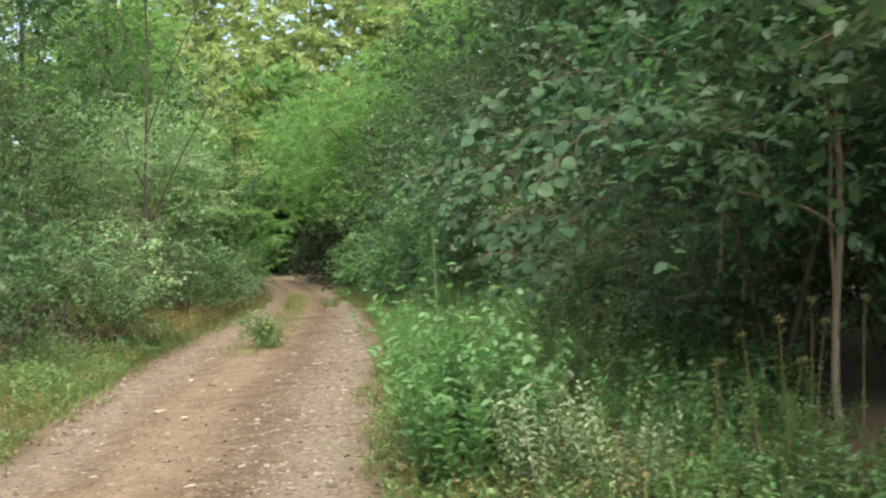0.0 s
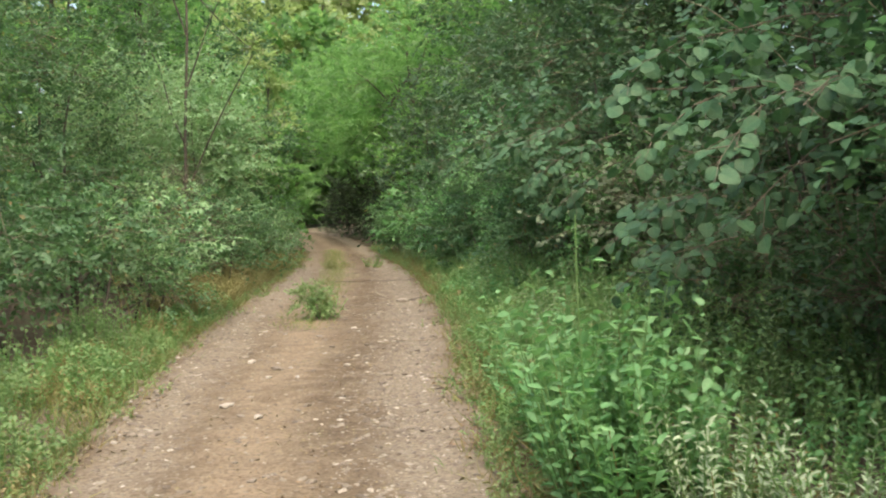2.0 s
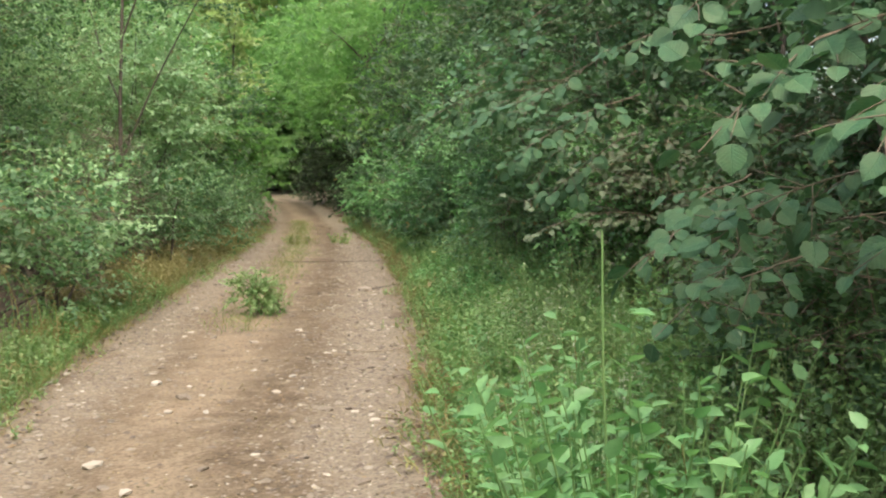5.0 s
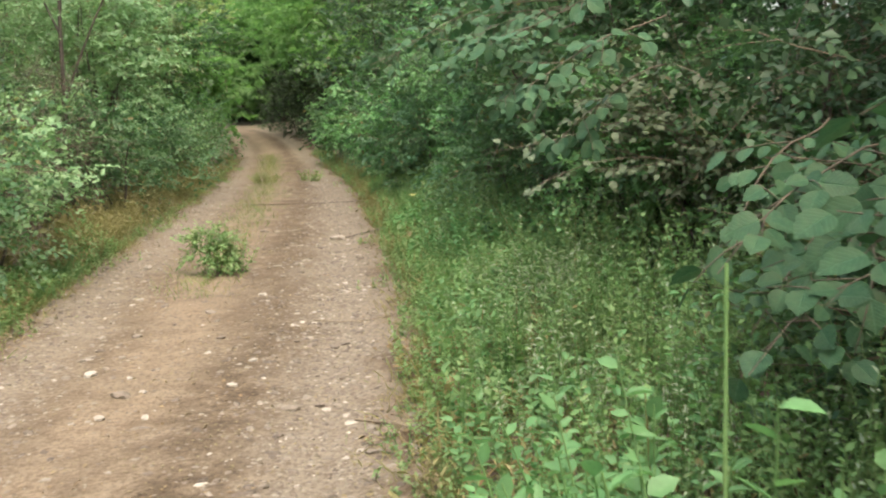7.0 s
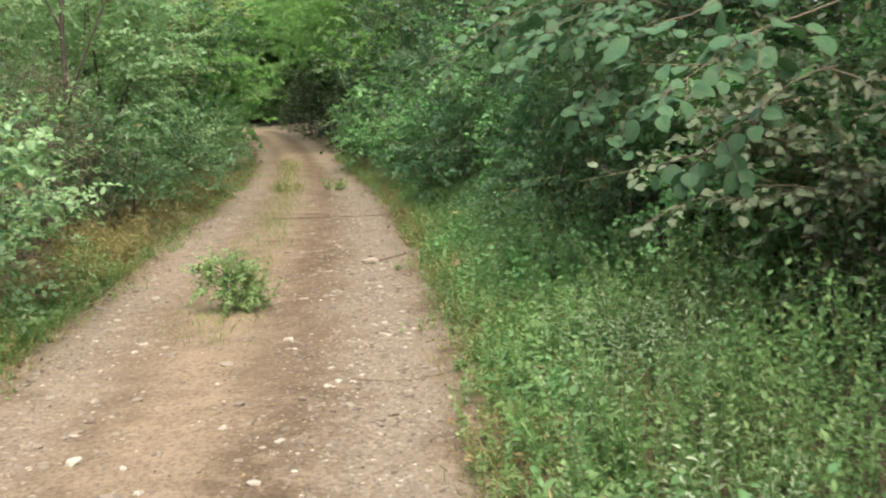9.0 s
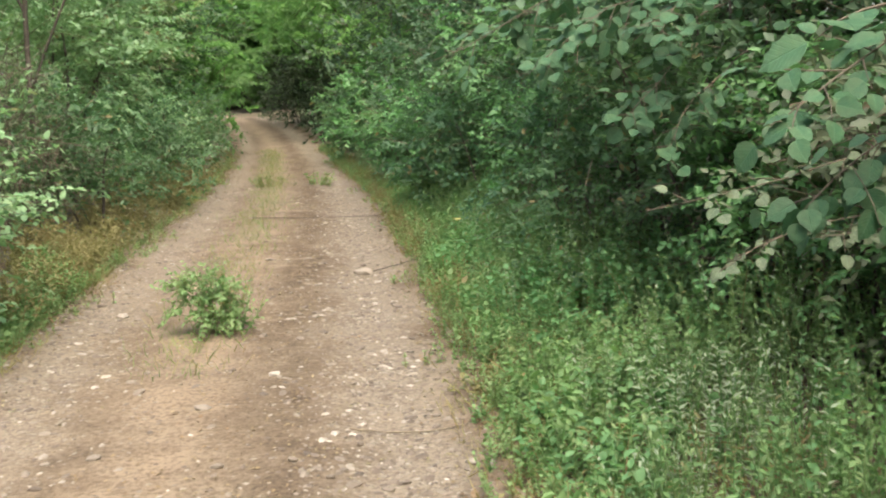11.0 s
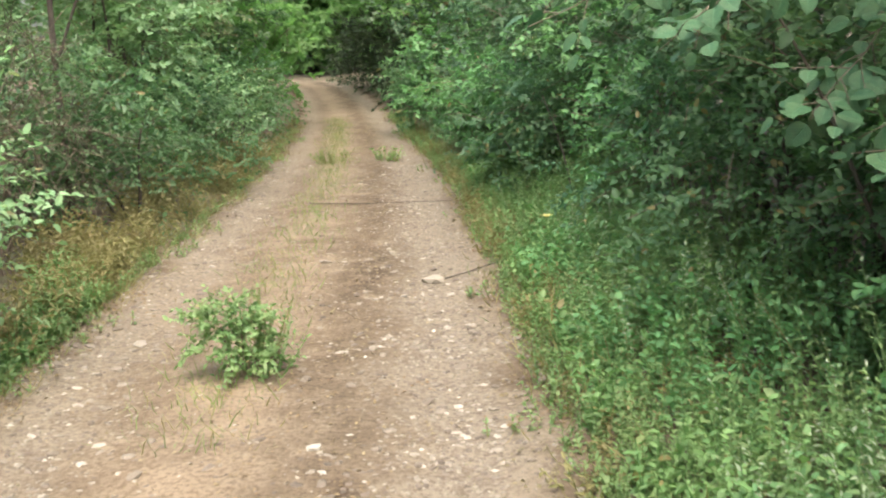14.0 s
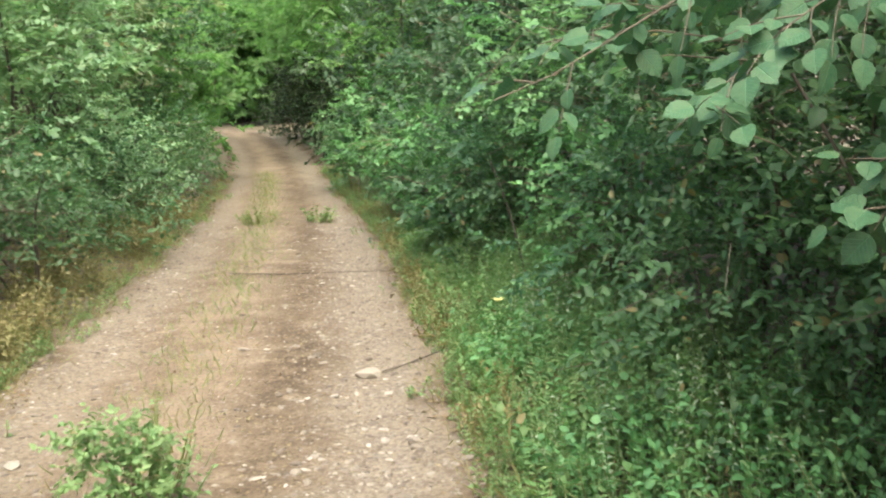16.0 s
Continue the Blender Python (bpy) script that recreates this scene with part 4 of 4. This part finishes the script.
stuff("grass", "yellowing grass blades along both edges of the lane", "grass",
      [(grass(31, 5500, drift(strip_left(0, 10.5, -0.06, 1.0), 4, -0.2), 0.14, 0.6), 0), (grass(38, 1500, drift(strip_left(10, 26, 0.0, 1.0), 4, 0.2), 0.12, 0.6), 0), (grass(32, 4000, drift(strip_right(0, 26, -0.06, 0.4), 7, -0.2), 0.12, 0.6), 0), (grass(33, 3500, drift(strip_right(0, 26, -0.16, 0.2), 5, 0.0), 0.11, 0.8), 1),
       (grass(34, 3500, drift(strip_left(0, 26, -0.14, 0.6), 8, 0.1), 0.12, 0.8), 1), (grass(35, 1500, strip_right(0, 26, 0.0, 0.6), 0.2, 0.5), 1)], [GRASS, STRAW])


dry = herbs("w", "", 1300, drift(strip_left(11.3, 20, 0.05, 2.6), 6, -0.1), None, lambda x, y: 0.3 + 0.08 * wave(x, y, 3), None, 17, NARROW, 0.045, 11, 0.35)
stuff("dry_weeds", "brownish yellow dry weeds at the foot of the hedge", "weeds", [((dry[0], dry[1]), 0), ((dry[2], dry[3]), 0)], [STRAW])
side = herbs("w", "", 600, drift(strip_left(3, 11, 0.0, 0.9), 7, 0.1), None, lambda x, y: 0.17 + 0.05 * wave(x, y, 4), None, 19, NARROW, 0.036, 9, 0.5)
stuff("dry_weeds", "yellowing dry weeds along the grassy rim", "weeds", [((side[0], side[1]), 0), ((side[2], side[3]), 0)], [STRAW])
rim = herbs("w", "", 1500, drift(strip_right(3, 20, -0.08, 0.75), 4, 0.0), None, lambda x, y: 0.16 + 0.05 * wave(x, y, 4), None, 18, NARROW, 0.04, 9, 0.5)
stuff("dry_weeds", "yellow and reddish dry weeds at the lane's rim", "weeds", [((rim[0], rim[1]), 0), ((rim[2], rim[3]), 0)], [STRAW])


def tongue(side, seed):
    def pick(rng, n):
        y = rng.uniform(2, 24, n)
        reach = 0.36 * np.clip(wave(y, y * 0.37, 3.3, seed) + 0.25 * wave(y, y, 11, seed), -0.15, 1)
        inward = reach * rng.uniform(-0.2, 1, n)
        return (left_edge(y) + inward, y) if side == "l" else (right_edge(y) - inward, y)
    return pick


fringe = []
for side, seed in (("l", 2), ("r", 6)):
    w = herbs("w", "", 900, tongue(side, seed), None, lambda x, y: 0.09 + 0 * x, None, 60 + seed, DIAMOND, 0.026, 10, 0.5)
    fringe += [((w[0], w[1]), 0), ((w[2], w[3]), 1), (grass(70 + seed, 1500, tongue(side, seed), 0.09, 0.9), 1), (grass(80 + seed, 900, tongue(side, seed + 3), 0.1, 0.9), 2)]
stuff("weeds", "low ragged weeds and straw creeping onto the lane", "weeds", fringe, [WEED, STRAW, GRASS])


def crown_line(rng, n):
    y = rng.uniform(10.5, 26, n)
    l, r = left_edge(y), right_edge(y)
    keep = wave(y, y * 0.4, 3, 2)
    return l + (r - l) * (0.4 + rng.normal(0, 0.06, n)) + 0.05 * keep, y


stuff("grass", "sparse yellow-green grass on the crown of the lane", "grass", [(grass(36, 3500, crown_line, 0.1, 0.6), 0), (grass(37, 1500, crown_line, 0.1, 0.6), 1)], [GRASS, STRAW])


# ---- plants that stand alone ----
def clump(name, label, category, x, y, n, radius, height, material, shape, size, per, seed, lean=0.35, stem=HERB, group=""):
    rng = np.random.default_rng(seed)
    ob = root(name, x, y, label, category, group)
    ang, r = rng.uniform(0, 2 * math.pi, n), radius * np.sqrt(rng.uniform(0, 1, n))
    off = np.stack([np.cos(ang) * r, np.sin(ang) * r, np.zeros(n)], 1)
    way = off / max(radius, 0.01) * lean + np.stack([rng.normal(0, 0.12, n), rng.normal(0, 0.12, n), np.ones(n)], 1)
    v, f, e = sprays(rng, shape, off * 0.5, way, height * rng.uniform(0.55, 1.1, n), per, size, 0.9, 0.05, 0.9)
    part("foliage", mesh_of("foliage", v, [f], material), ob)
    for k in range(n):
        tv, tf = tubes([[off[k] * 0.45, (off[k] * 0.5 + e[k]) / 2, e[k]]], [[0.004, 0.003, 0.0015]], 4)
        part("stem", mesh_of("stem", tv, [tf], stem), ob)
    return ob


bush("small_bush", "small leafy green bush growing in the middle of the lane", "shrub", -2.22, 11.36, [(-0.1, 0, 0.23, 0.09, 0.09, 0.14), (0.04, 0, 0.14, 0.13, 0.11, 0.11), (0.03, 0.02, 0.29, 0.07, 0.07, 0.09), (0.2, -0.03, 0.16, 0.05, 0.06, 0.05)], 210,
     WEED, OVAL, 0.031, 9, 0.13, TWIG, 5, "", 41, stem_r=0.0028, bare=0.0, clumps=3, flat=0.9)
clump("weed_tuft", "airy yellow-green weed growing through the small bush", "plant", -2.12, 11.4, 9, 0.15, 0.3, WEED, OVAL, 0.03, 10, 39, 0.7)
clump("grass_tuft", "yellow-green seeding grass tuft behind the small bush", "grass", -2.24, 11.65, 26, 0.22, 0.33, STRAW, NARROW, 0.02, 12, 43, 0.3, GRASS)
clump("weed_tuft", "pale green weed tuft in the lane", "plant", -2.9, 19.35, 26, 0.28, 0.2, WEED, OVAL, 0.042, 8, 44, 0.8, STRAW, "weed tufts in the lane")
clump("weed_tuft", "pale green weed tuft in the lane", "plant", -3.57, 19.3, 26, 0.28, 0.22, GRASS, NARROW, 0.05, 8, 45, 0.8, STRAW, "weed tufts in the lane")
for k, (x, y, n, h) in enumerate([(0.16, 4.9, 18, 0.92), (0.3, 4.65, 16, 0.68), (0.24, 5.15, 18, 0.92), (0.12, 5.45, 12, 0.75), (0.42, 5.0, 14, 0.72), (0.1, 5.9, 12, 0.7), (0.22, 4.75, 12, 0.6), (0.52, 4.75, 8, 0.5)]):
    clump("sapling_sprout", "light green broad-leaved sapling sprouts among weeds", "plant", x, y, n + 8, 0.28, h, SPROUT, OVAL, 0.054, 20, 46 + 7 * k, 0.28, HERB, "sapling sprouts in the verge")
clump("mugwort_plant", "silvery grey-green mugwort plant in the verge", "plant", 0.55, 4.5, 40, 0.26, 0.48, SILVER, NARROW, 0.04, 22, 48, 0.4)
clump("mugwort_plant", "silvery grey-green mugwort plant in the verge", "plant", 0.88, 4.25, 26, 0.2, 0.42, SILVER, NARROW, 0.04, 20, 49, 0.4)
for k, (x, y, h) in enumerate([(-0.1, 8.1, 0.42), (0.15, 7.6, 0.5), (0.3, 8.5, 0.45), (0.05, 9.6, 0.4), (-0.15, 9.0, 0.35), (0.35, 7.0, 0.5), (0.1, 9.1, 0.4), (0.02, 9.35, 0.4), (0.25, 9.45, 0.42), (0.22, 9.05, 0.4), (0.4, 9.2, 0.45), (-0.05, 8.75, 0.36)]):
    clump("mint_plant", "grey-green mint plant with pale flower tips", "plant", x, y, 12, 0.16, h, SILVER if k % 2 or k > 5 else HERB, NARROW, 0.034, 18, 140 + k, 0.3, HERB, "mint in the verge")
for k, (x, y, h) in enumerate([(-0.42, 9.3, 0.3), (-0.3, 9.7, 0.34), (-0.52, 10.1, 0.3), (-0.25, 10.3, 0.36), (-0.62, 10.8, 0.3), (-0.35, 11.2, 0.36), (-0.72, 11.7, 0.28), (-0.3, 8.5, 0.32), (-0.12, 8.1, 0.36), (-0.28, 7.6, 0.3)]):
    clump("nettle_plant", "fresh green nettle with toothed leaves at the lane's rim", "plant", x, y, 7, 0.16, h, HERB if k % 3 else WEED, OVAL, 0.05, 9, 520 + k, 0.4, HERB, "nettles in the verge")
stalk = root("tall_stalk", 0.14, 5.1, "single bare pale upright plant stalk among weeds", "plant")
v, f = tubes([[(0, 0, 0), (0.01, 0, 0.4), (0, 0.01, 0.8), (0.0, 0, 1.09)]], [[0.0042, 0.0038, 0.0032, 0.0024]], 6)
part("stalk", mesh_of("stalk", v, [f], HERB, True), stalk)
for k in range(8):
    r = np.random.default_rng(200 + k)
    x, y, h = 1.25 + 0.09 * k + r.normal(0, 0.04), 4.45 + r.normal(0, 0.12), r.uniform(0.45, 0.68)
    st = root("dry_flower_stalk", x, y, "dry straw-coloured flower stalk with seed heads", "plant", "dry flower stalks")
    line = bent(r, (0, 0, 0), (r.normal(0, 0.05), r.normal(0, 0.05), h), 5, 0, 0.02)
    v, f = tubes([line], [np.linspace(0.004, 0.002, 5)], 5)
    part("stalk", mesh_of("stalk", v, [f], STRAW), st)
    n = 26
    d = unit(r.normal(0, 1, (n, 3)) + np.array([0, 0, 0.8]))
    v, f = leaves(r, DIAMOND, np.repeat(line[-1][None], n, 0), d, r.normal(0, 1, (n, 3)), r.uniform(0.015, 0.03, n))
    part("seed_head", mesh_of("seed_head", v, [f], STRAW), st)
fl = root("yellow_flower", -0.89, 13.32, "single pale yellow flower on a short stem", "flower")
r = np.random.default_rng(3)
v, f = tubes([[(0, 0, 0), (0.01, 0, 0.16), (0, 0, 0.34)]], [[0.003, 0.0025, 0.002]], 5)
part("stem", mesh_of("stem", v, [f], HERB), fl)
ang = np.arange(6) * math.pi / 3
for k in range(6):
    v, f = leaves(r, OVAL, np.array([[0, 0, 0.34]]), np.array([[math.cos(ang[k]), math.sin(ang[k]), 0.5]]), np.array([[0, 0, 1.0]]), 0.045)
    part("petal", mesh_of("petal", v, [f], PETAL), fl)

for k, (x, y, dx, h) in enumerate([(-3.55, 9.9, -0.35, 0.62), (-3.5, 10.0, -0.2, 0.5), (-3.35, 9.8, -0.3, 0.55), (-3.2, 9.7, -0.1, 0.42), (-3.75, 10.2, -0.3, 0.6)]):
    r = np.random.default_rng(400 + k)
    st = root("dry_grass_stem", x, y, "long arching straw-coloured dead grass stem", "grass", "dead grass stems")
    s = np.linspace(0, 1, 8)[:, None]
    line = np.concatenate([dx * s ** 2, 0.1 * s * r.normal(0, 1), h * np.sin(s * 1.75) / 0.98], 1)
    v, f = tubes([line], [np.linspace(0.004, 0.0015, 8)], 5)
    part("stalk", mesh_of("stalk", v, [f], STRAW), st)
    d = unit(r.normal(0, 0.5, (14, 3)) + (line[-1] - line[-2]) * 20)
    v, f = leaves(r, NARROW, line[-1] - d * 0.02 * np.arange(14)[:, None] / 4, d, r.normal(0, 1, (14, 3)), r.uniform(0.02, 0.035, 14))
    part("seed_head", mesh_of("seed_head", v, [f], STRAW), st)

# ---- sticks, stones and gravel on the lane ----
def stick(name, label, pts, r0, material=TWIG):
    x, y = pts[0][:2]
    p = np.array([(a, b, float(lane_z(a, b)) + c) for a, b, c in pts])
    ob = root(name, x, y, label, "stick", z=p[0][2])
    v, f = tubes([p - p[0]], [np.linspace(r0, r0 * 0.4, len(p))], 6)
    part("stem", mesh_of("stem", v, [f], material, True), ob)
    return ob


stick("dry_stick", "thin pale dry stick with a bent end lying on the lane", [(-1.24, 9.78, 0.008), (-1.08, 9.77, 0.012), (-0.92, 9.74, 0.01), (-0.76, 9.76, 0.012), (-0.72, 9.94, 0.03), (-0.68, 10.1, 0.07)], 0.0042, TWIG)
stick("dry_stick", "dark thin twig beside the white stone", [(-1.52, 13.25, 0.01), (-1.4, 13.3, 0.015), (-1.25, 13.5, 0.012), (-1.1, 13.62, 0.02)], 0.005, BARK)
stick("dry_stick", "thin dark twig lying across the lane", [(-3.1, 16.2, 0.006), (-2.6, 16.1, 0.01), (-2.2, 16.2, 0.006), (-1.8, 16.15, 0.01)], 0.005, BARK)
stick("dry_stick", "thin brown twig at the lane's edge", [(-0.75, 7.9, 0.006), (-0.55, 7.75, 0.012), (-0.35, 7.5, 0.01)], 0.005, TWIG)


def pebble_mesh(seed, flat, material=STONE):
    bm = bmesh.new()
    bmesh.ops.create_icosphere(bm, subdivisions=1, radius=1)
    r = random.Random(seed)
    for v in bm.verts:
        v.co *= r.uniform(0.75, 1.15)
        v.co.z *= flat
        v.co.x *= r.uniform(1.2, 1.6)
    me = bpy.data.meshes.new("stone")
    bm.to_mesh(me)
    bm.free()
    me.materials.append(material)
    return me


PALE_SHAPES = [pebble_mesh(31, 0.6, PALESTONE), pebble_mesh(32, 0.5, PALESTONE)]
SHAPES = [pebble_mesh(k, f) for k, f in enumerate((0.4, 0.5, 0.3, 0.55, 0.35, 0.45))]
for k, (x, y, s, label) in enumerate([(-1.585, 13.2, 0.065, "whitish angular limestone lump lying on the lane"), (-1.865, 7.04, 0.042, "pale jagged stone half sunk in the lane"), (-1.56, 6.63, 0.03, "small rounded pale stone on the lane"),
                                      (-1.84, 7.96, 0.025, "small rounded pale stone on the lane"), (-1.385, 8.4, 0.025, "small rounded pale stone on the lane"), (-1.70, 10.54, 0.025, "small pale upright stone on the lane"), (-2.15, 8.67, 0.035, "flat pale stone on the lane")]):
    ob = new("stone", PALE_SHAPES[k % 2])
    ob.matrix_basis = pose(x, y, float(lane_z(x, y)) + s * 0.25, 0, 0, 40 * k) @ Matrix.Scale(s, 4)
    tagged(ob, label, "stone")


def lane_spot(r, y0, y1):
    y = r.uniform(y0, y1)
    u = r.choice([r.gauss(0.82, 0.1), r.gauss(0.8, 0.08), r.gauss(0.14, 0.1), r.gauss(0.12, 0.08), r.gauss(0.84, 0.07), r.gauss(0.5, 0.25)])
    u = min(max(u, 0.02), 0.98)
    l, rr = float(left_edge(y)), float(right_edge(y))
    return l + (rr - l) * u, y


r = random.Random(9)
for k in range(300):
    x, y = lane_spot(r, 4.5, 14)
    s = r.uniform(0.012, 0.027) * (1.6 if r.random() < 0.08 else 1)
    part("stone", SHAPES[r.randrange(6)], road, "", pose(x, y, float(lane_z(x, y)) + s * 0.12, r.uniform(-15, 15), r.uniform(-15, 15), r.uniform(0, 360)) @ Matrix.Scale(s, 4))
gr = np.random.default_rng(10)
octa = np.array([(1.4, 0, 0), (0, 1, 0), (-1.4, 0, 0), (0, -1, 0), (0.2, 0.1, 0.45)])
octf = np.array([(0, 1, 4), (1, 2, 4), (2, 3, 4), (3, 0, 4)])
N = 15000
spots = np.array([lane_spot(r, 3.5, 20) for _ in range(N)])
s = gr.uniform(0.004, 0.012, N) * np.where(gr.random(N) < 0.12, gr.uniform(1.3, 2.0, N), 1.0)
a = gr.uniform(0, 6.28, N)
co = octa[None] * gr.uniform(0.6, 1.4, (N, 5, 3)) * s[:, None, None]
rx = co[..., 0] * np.cos(a)[:, None] - co[..., 1] * np.sin(a)[:, None]
ry = co[..., 0] * np.sin(a)[:, None] + co[..., 1] * np.cos(a)[:, None]
gz = lane_z(spots[:, 0], spots[:, 1])
gv = np.stack([rx + spots[:, :1], ry + spots[:, 1:], co[..., 2] + gz[:, None] + 0.001], -1).reshape(-1, 3)
gf = (np.arange(N)[:, None, None] * 5 + octf[None]).reshape(-1, 3)
tagged(new("gravel", mesh_of("gravel", gv, [gf], CHIP)), "fine pale gravel scattered in the wheel tracks", "gravel", kind="stuff")
# larger flat flakes, lying in loose drifts
N = 3600
spots = np.array([lane_spot(r, 3.8, 19) for _ in range(N * 2)])
keep = wave(spots[:, 0], spots[:, 1], 2.3, 11) + gr.normal(0, 0.5, len(spots)) > 0.0
spots = spots[keep][:N]
N = len(spots)
turn = np.arange(7) * 2 * math.pi / 7
ring = np.stack([np.cos(turn) * 1.5, np.sin(turn) * 0.9], -1)[None] * gr.uniform(0.5, 1.2, (N, 7, 1))
s = 0.007 + 0.018 * gr.random(N) ** 3
a = gr.uniform(0, 6.28, N)
lift = gr.uniform(0.12, 0.4, N) * s
tip = gr.normal(0, 0.12, (N, 2))
low = ring * s[:, None, None]
high = low * 0.72
both = np.concatenate([low, high], 1)
rx = both[..., 0] * np.cos(a)[:, None] - both[..., 1] * np.sin(a)[:, None] + spots[:, :1]
ry = both[..., 0] * np.sin(a)[:, None] + both[..., 1] * np.cos(a)[:, None] + spots[:, 1:]
rz = lane_z(spots[:, 0], spots[:, 1])[:, None] + np.concatenate([np.full((N, 7), -0.003), np.repeat(lift[:, None], 7, 1)], 1) + (both * tip[:, None]).sum(-1)
base = (np.arange(N) * 14)[:, None]
side = [np.concatenate([base + k, base + (k + 1) % 7, base + 7 + (k + 1) % 7, base + 7 + k], 1) for k in range(7)]
cap = base + np.arange(7, 14)[None]
flakes = mesh_of("gravel", np.stack([rx, ry, rz], -1).reshape(-1, 3), [np.concatenate(side), cap], FLAKE)
tagged(new("gravel", flakes), "flat pale limestone flakes lying loose on the lane", "gravel", kind="stuff")
N = 9000
y = gr.uniform(2, 26, N)
side = gr.random(N) < 0.5
off = gr.normal(0.0, 0.11, N) + 0.1 * wave(y, y * 0.4, 2.9, 5)
x = np.where(side, left_edge(y) + off, right_edge(y) - off)
zz = np.where((x > left_edge(y)) & (x < right_edge(y)), lane_z(x, y), ground_z(x, y) + 0.015)
v, f = leaves(gr, DIAMOND, np.stack([x, y, zz + 0.006], 1), np.stack([gr.normal(0, 1, N), gr.normal(0, 1, N), gr.normal(0, 0.2, N)], 1), np.array([0, 0, 1.0]) + gr.normal(0, 0.3, (N, 3)), gr.uniform(0.012, 0.04, N))
tagged(new("leaf_litter", mesh_of("leaf_litter", v, [f], LITTER)), "dark brown dead leaves along both rims of the lane", "litter", kind="stuff")
# fallen leaves and bits of straw
N = 14000
y = gr.uniform(2, 24, N)
u = np.where(gr.random(N) < 0.55, gr.normal(0.6, 0.13, N), gr.uniform(0, 1, N))
u = np.where(gr.random(N) < 0.35, gr.choice([0.0, 1.0], N) + gr.normal(0, 0.04, N), u)
x = left_edge(y) + (right_edge(y) - left_edge(y)) * np.clip(u, -0.05, 1.05)
v, f = leaves(gr, DIAMOND, np.stack([x, y, lane_z(x, y) + 0.004], 1), np.stack([gr.normal(0, 1, N), gr.normal(0, 1, N), gr.normal(0, 0.12, N)], 1), np.array([0, 0, 1.0]) + gr.normal(0, 0.2, (N, 3)), gr.uniform(0.008, 0.028, N))
tagged(new("leaf_litter", mesh_of("leaf_litter", v, [f], LITTER)), "brown leaf and straw litter scattered over the lane", "litter", kind="stuff")
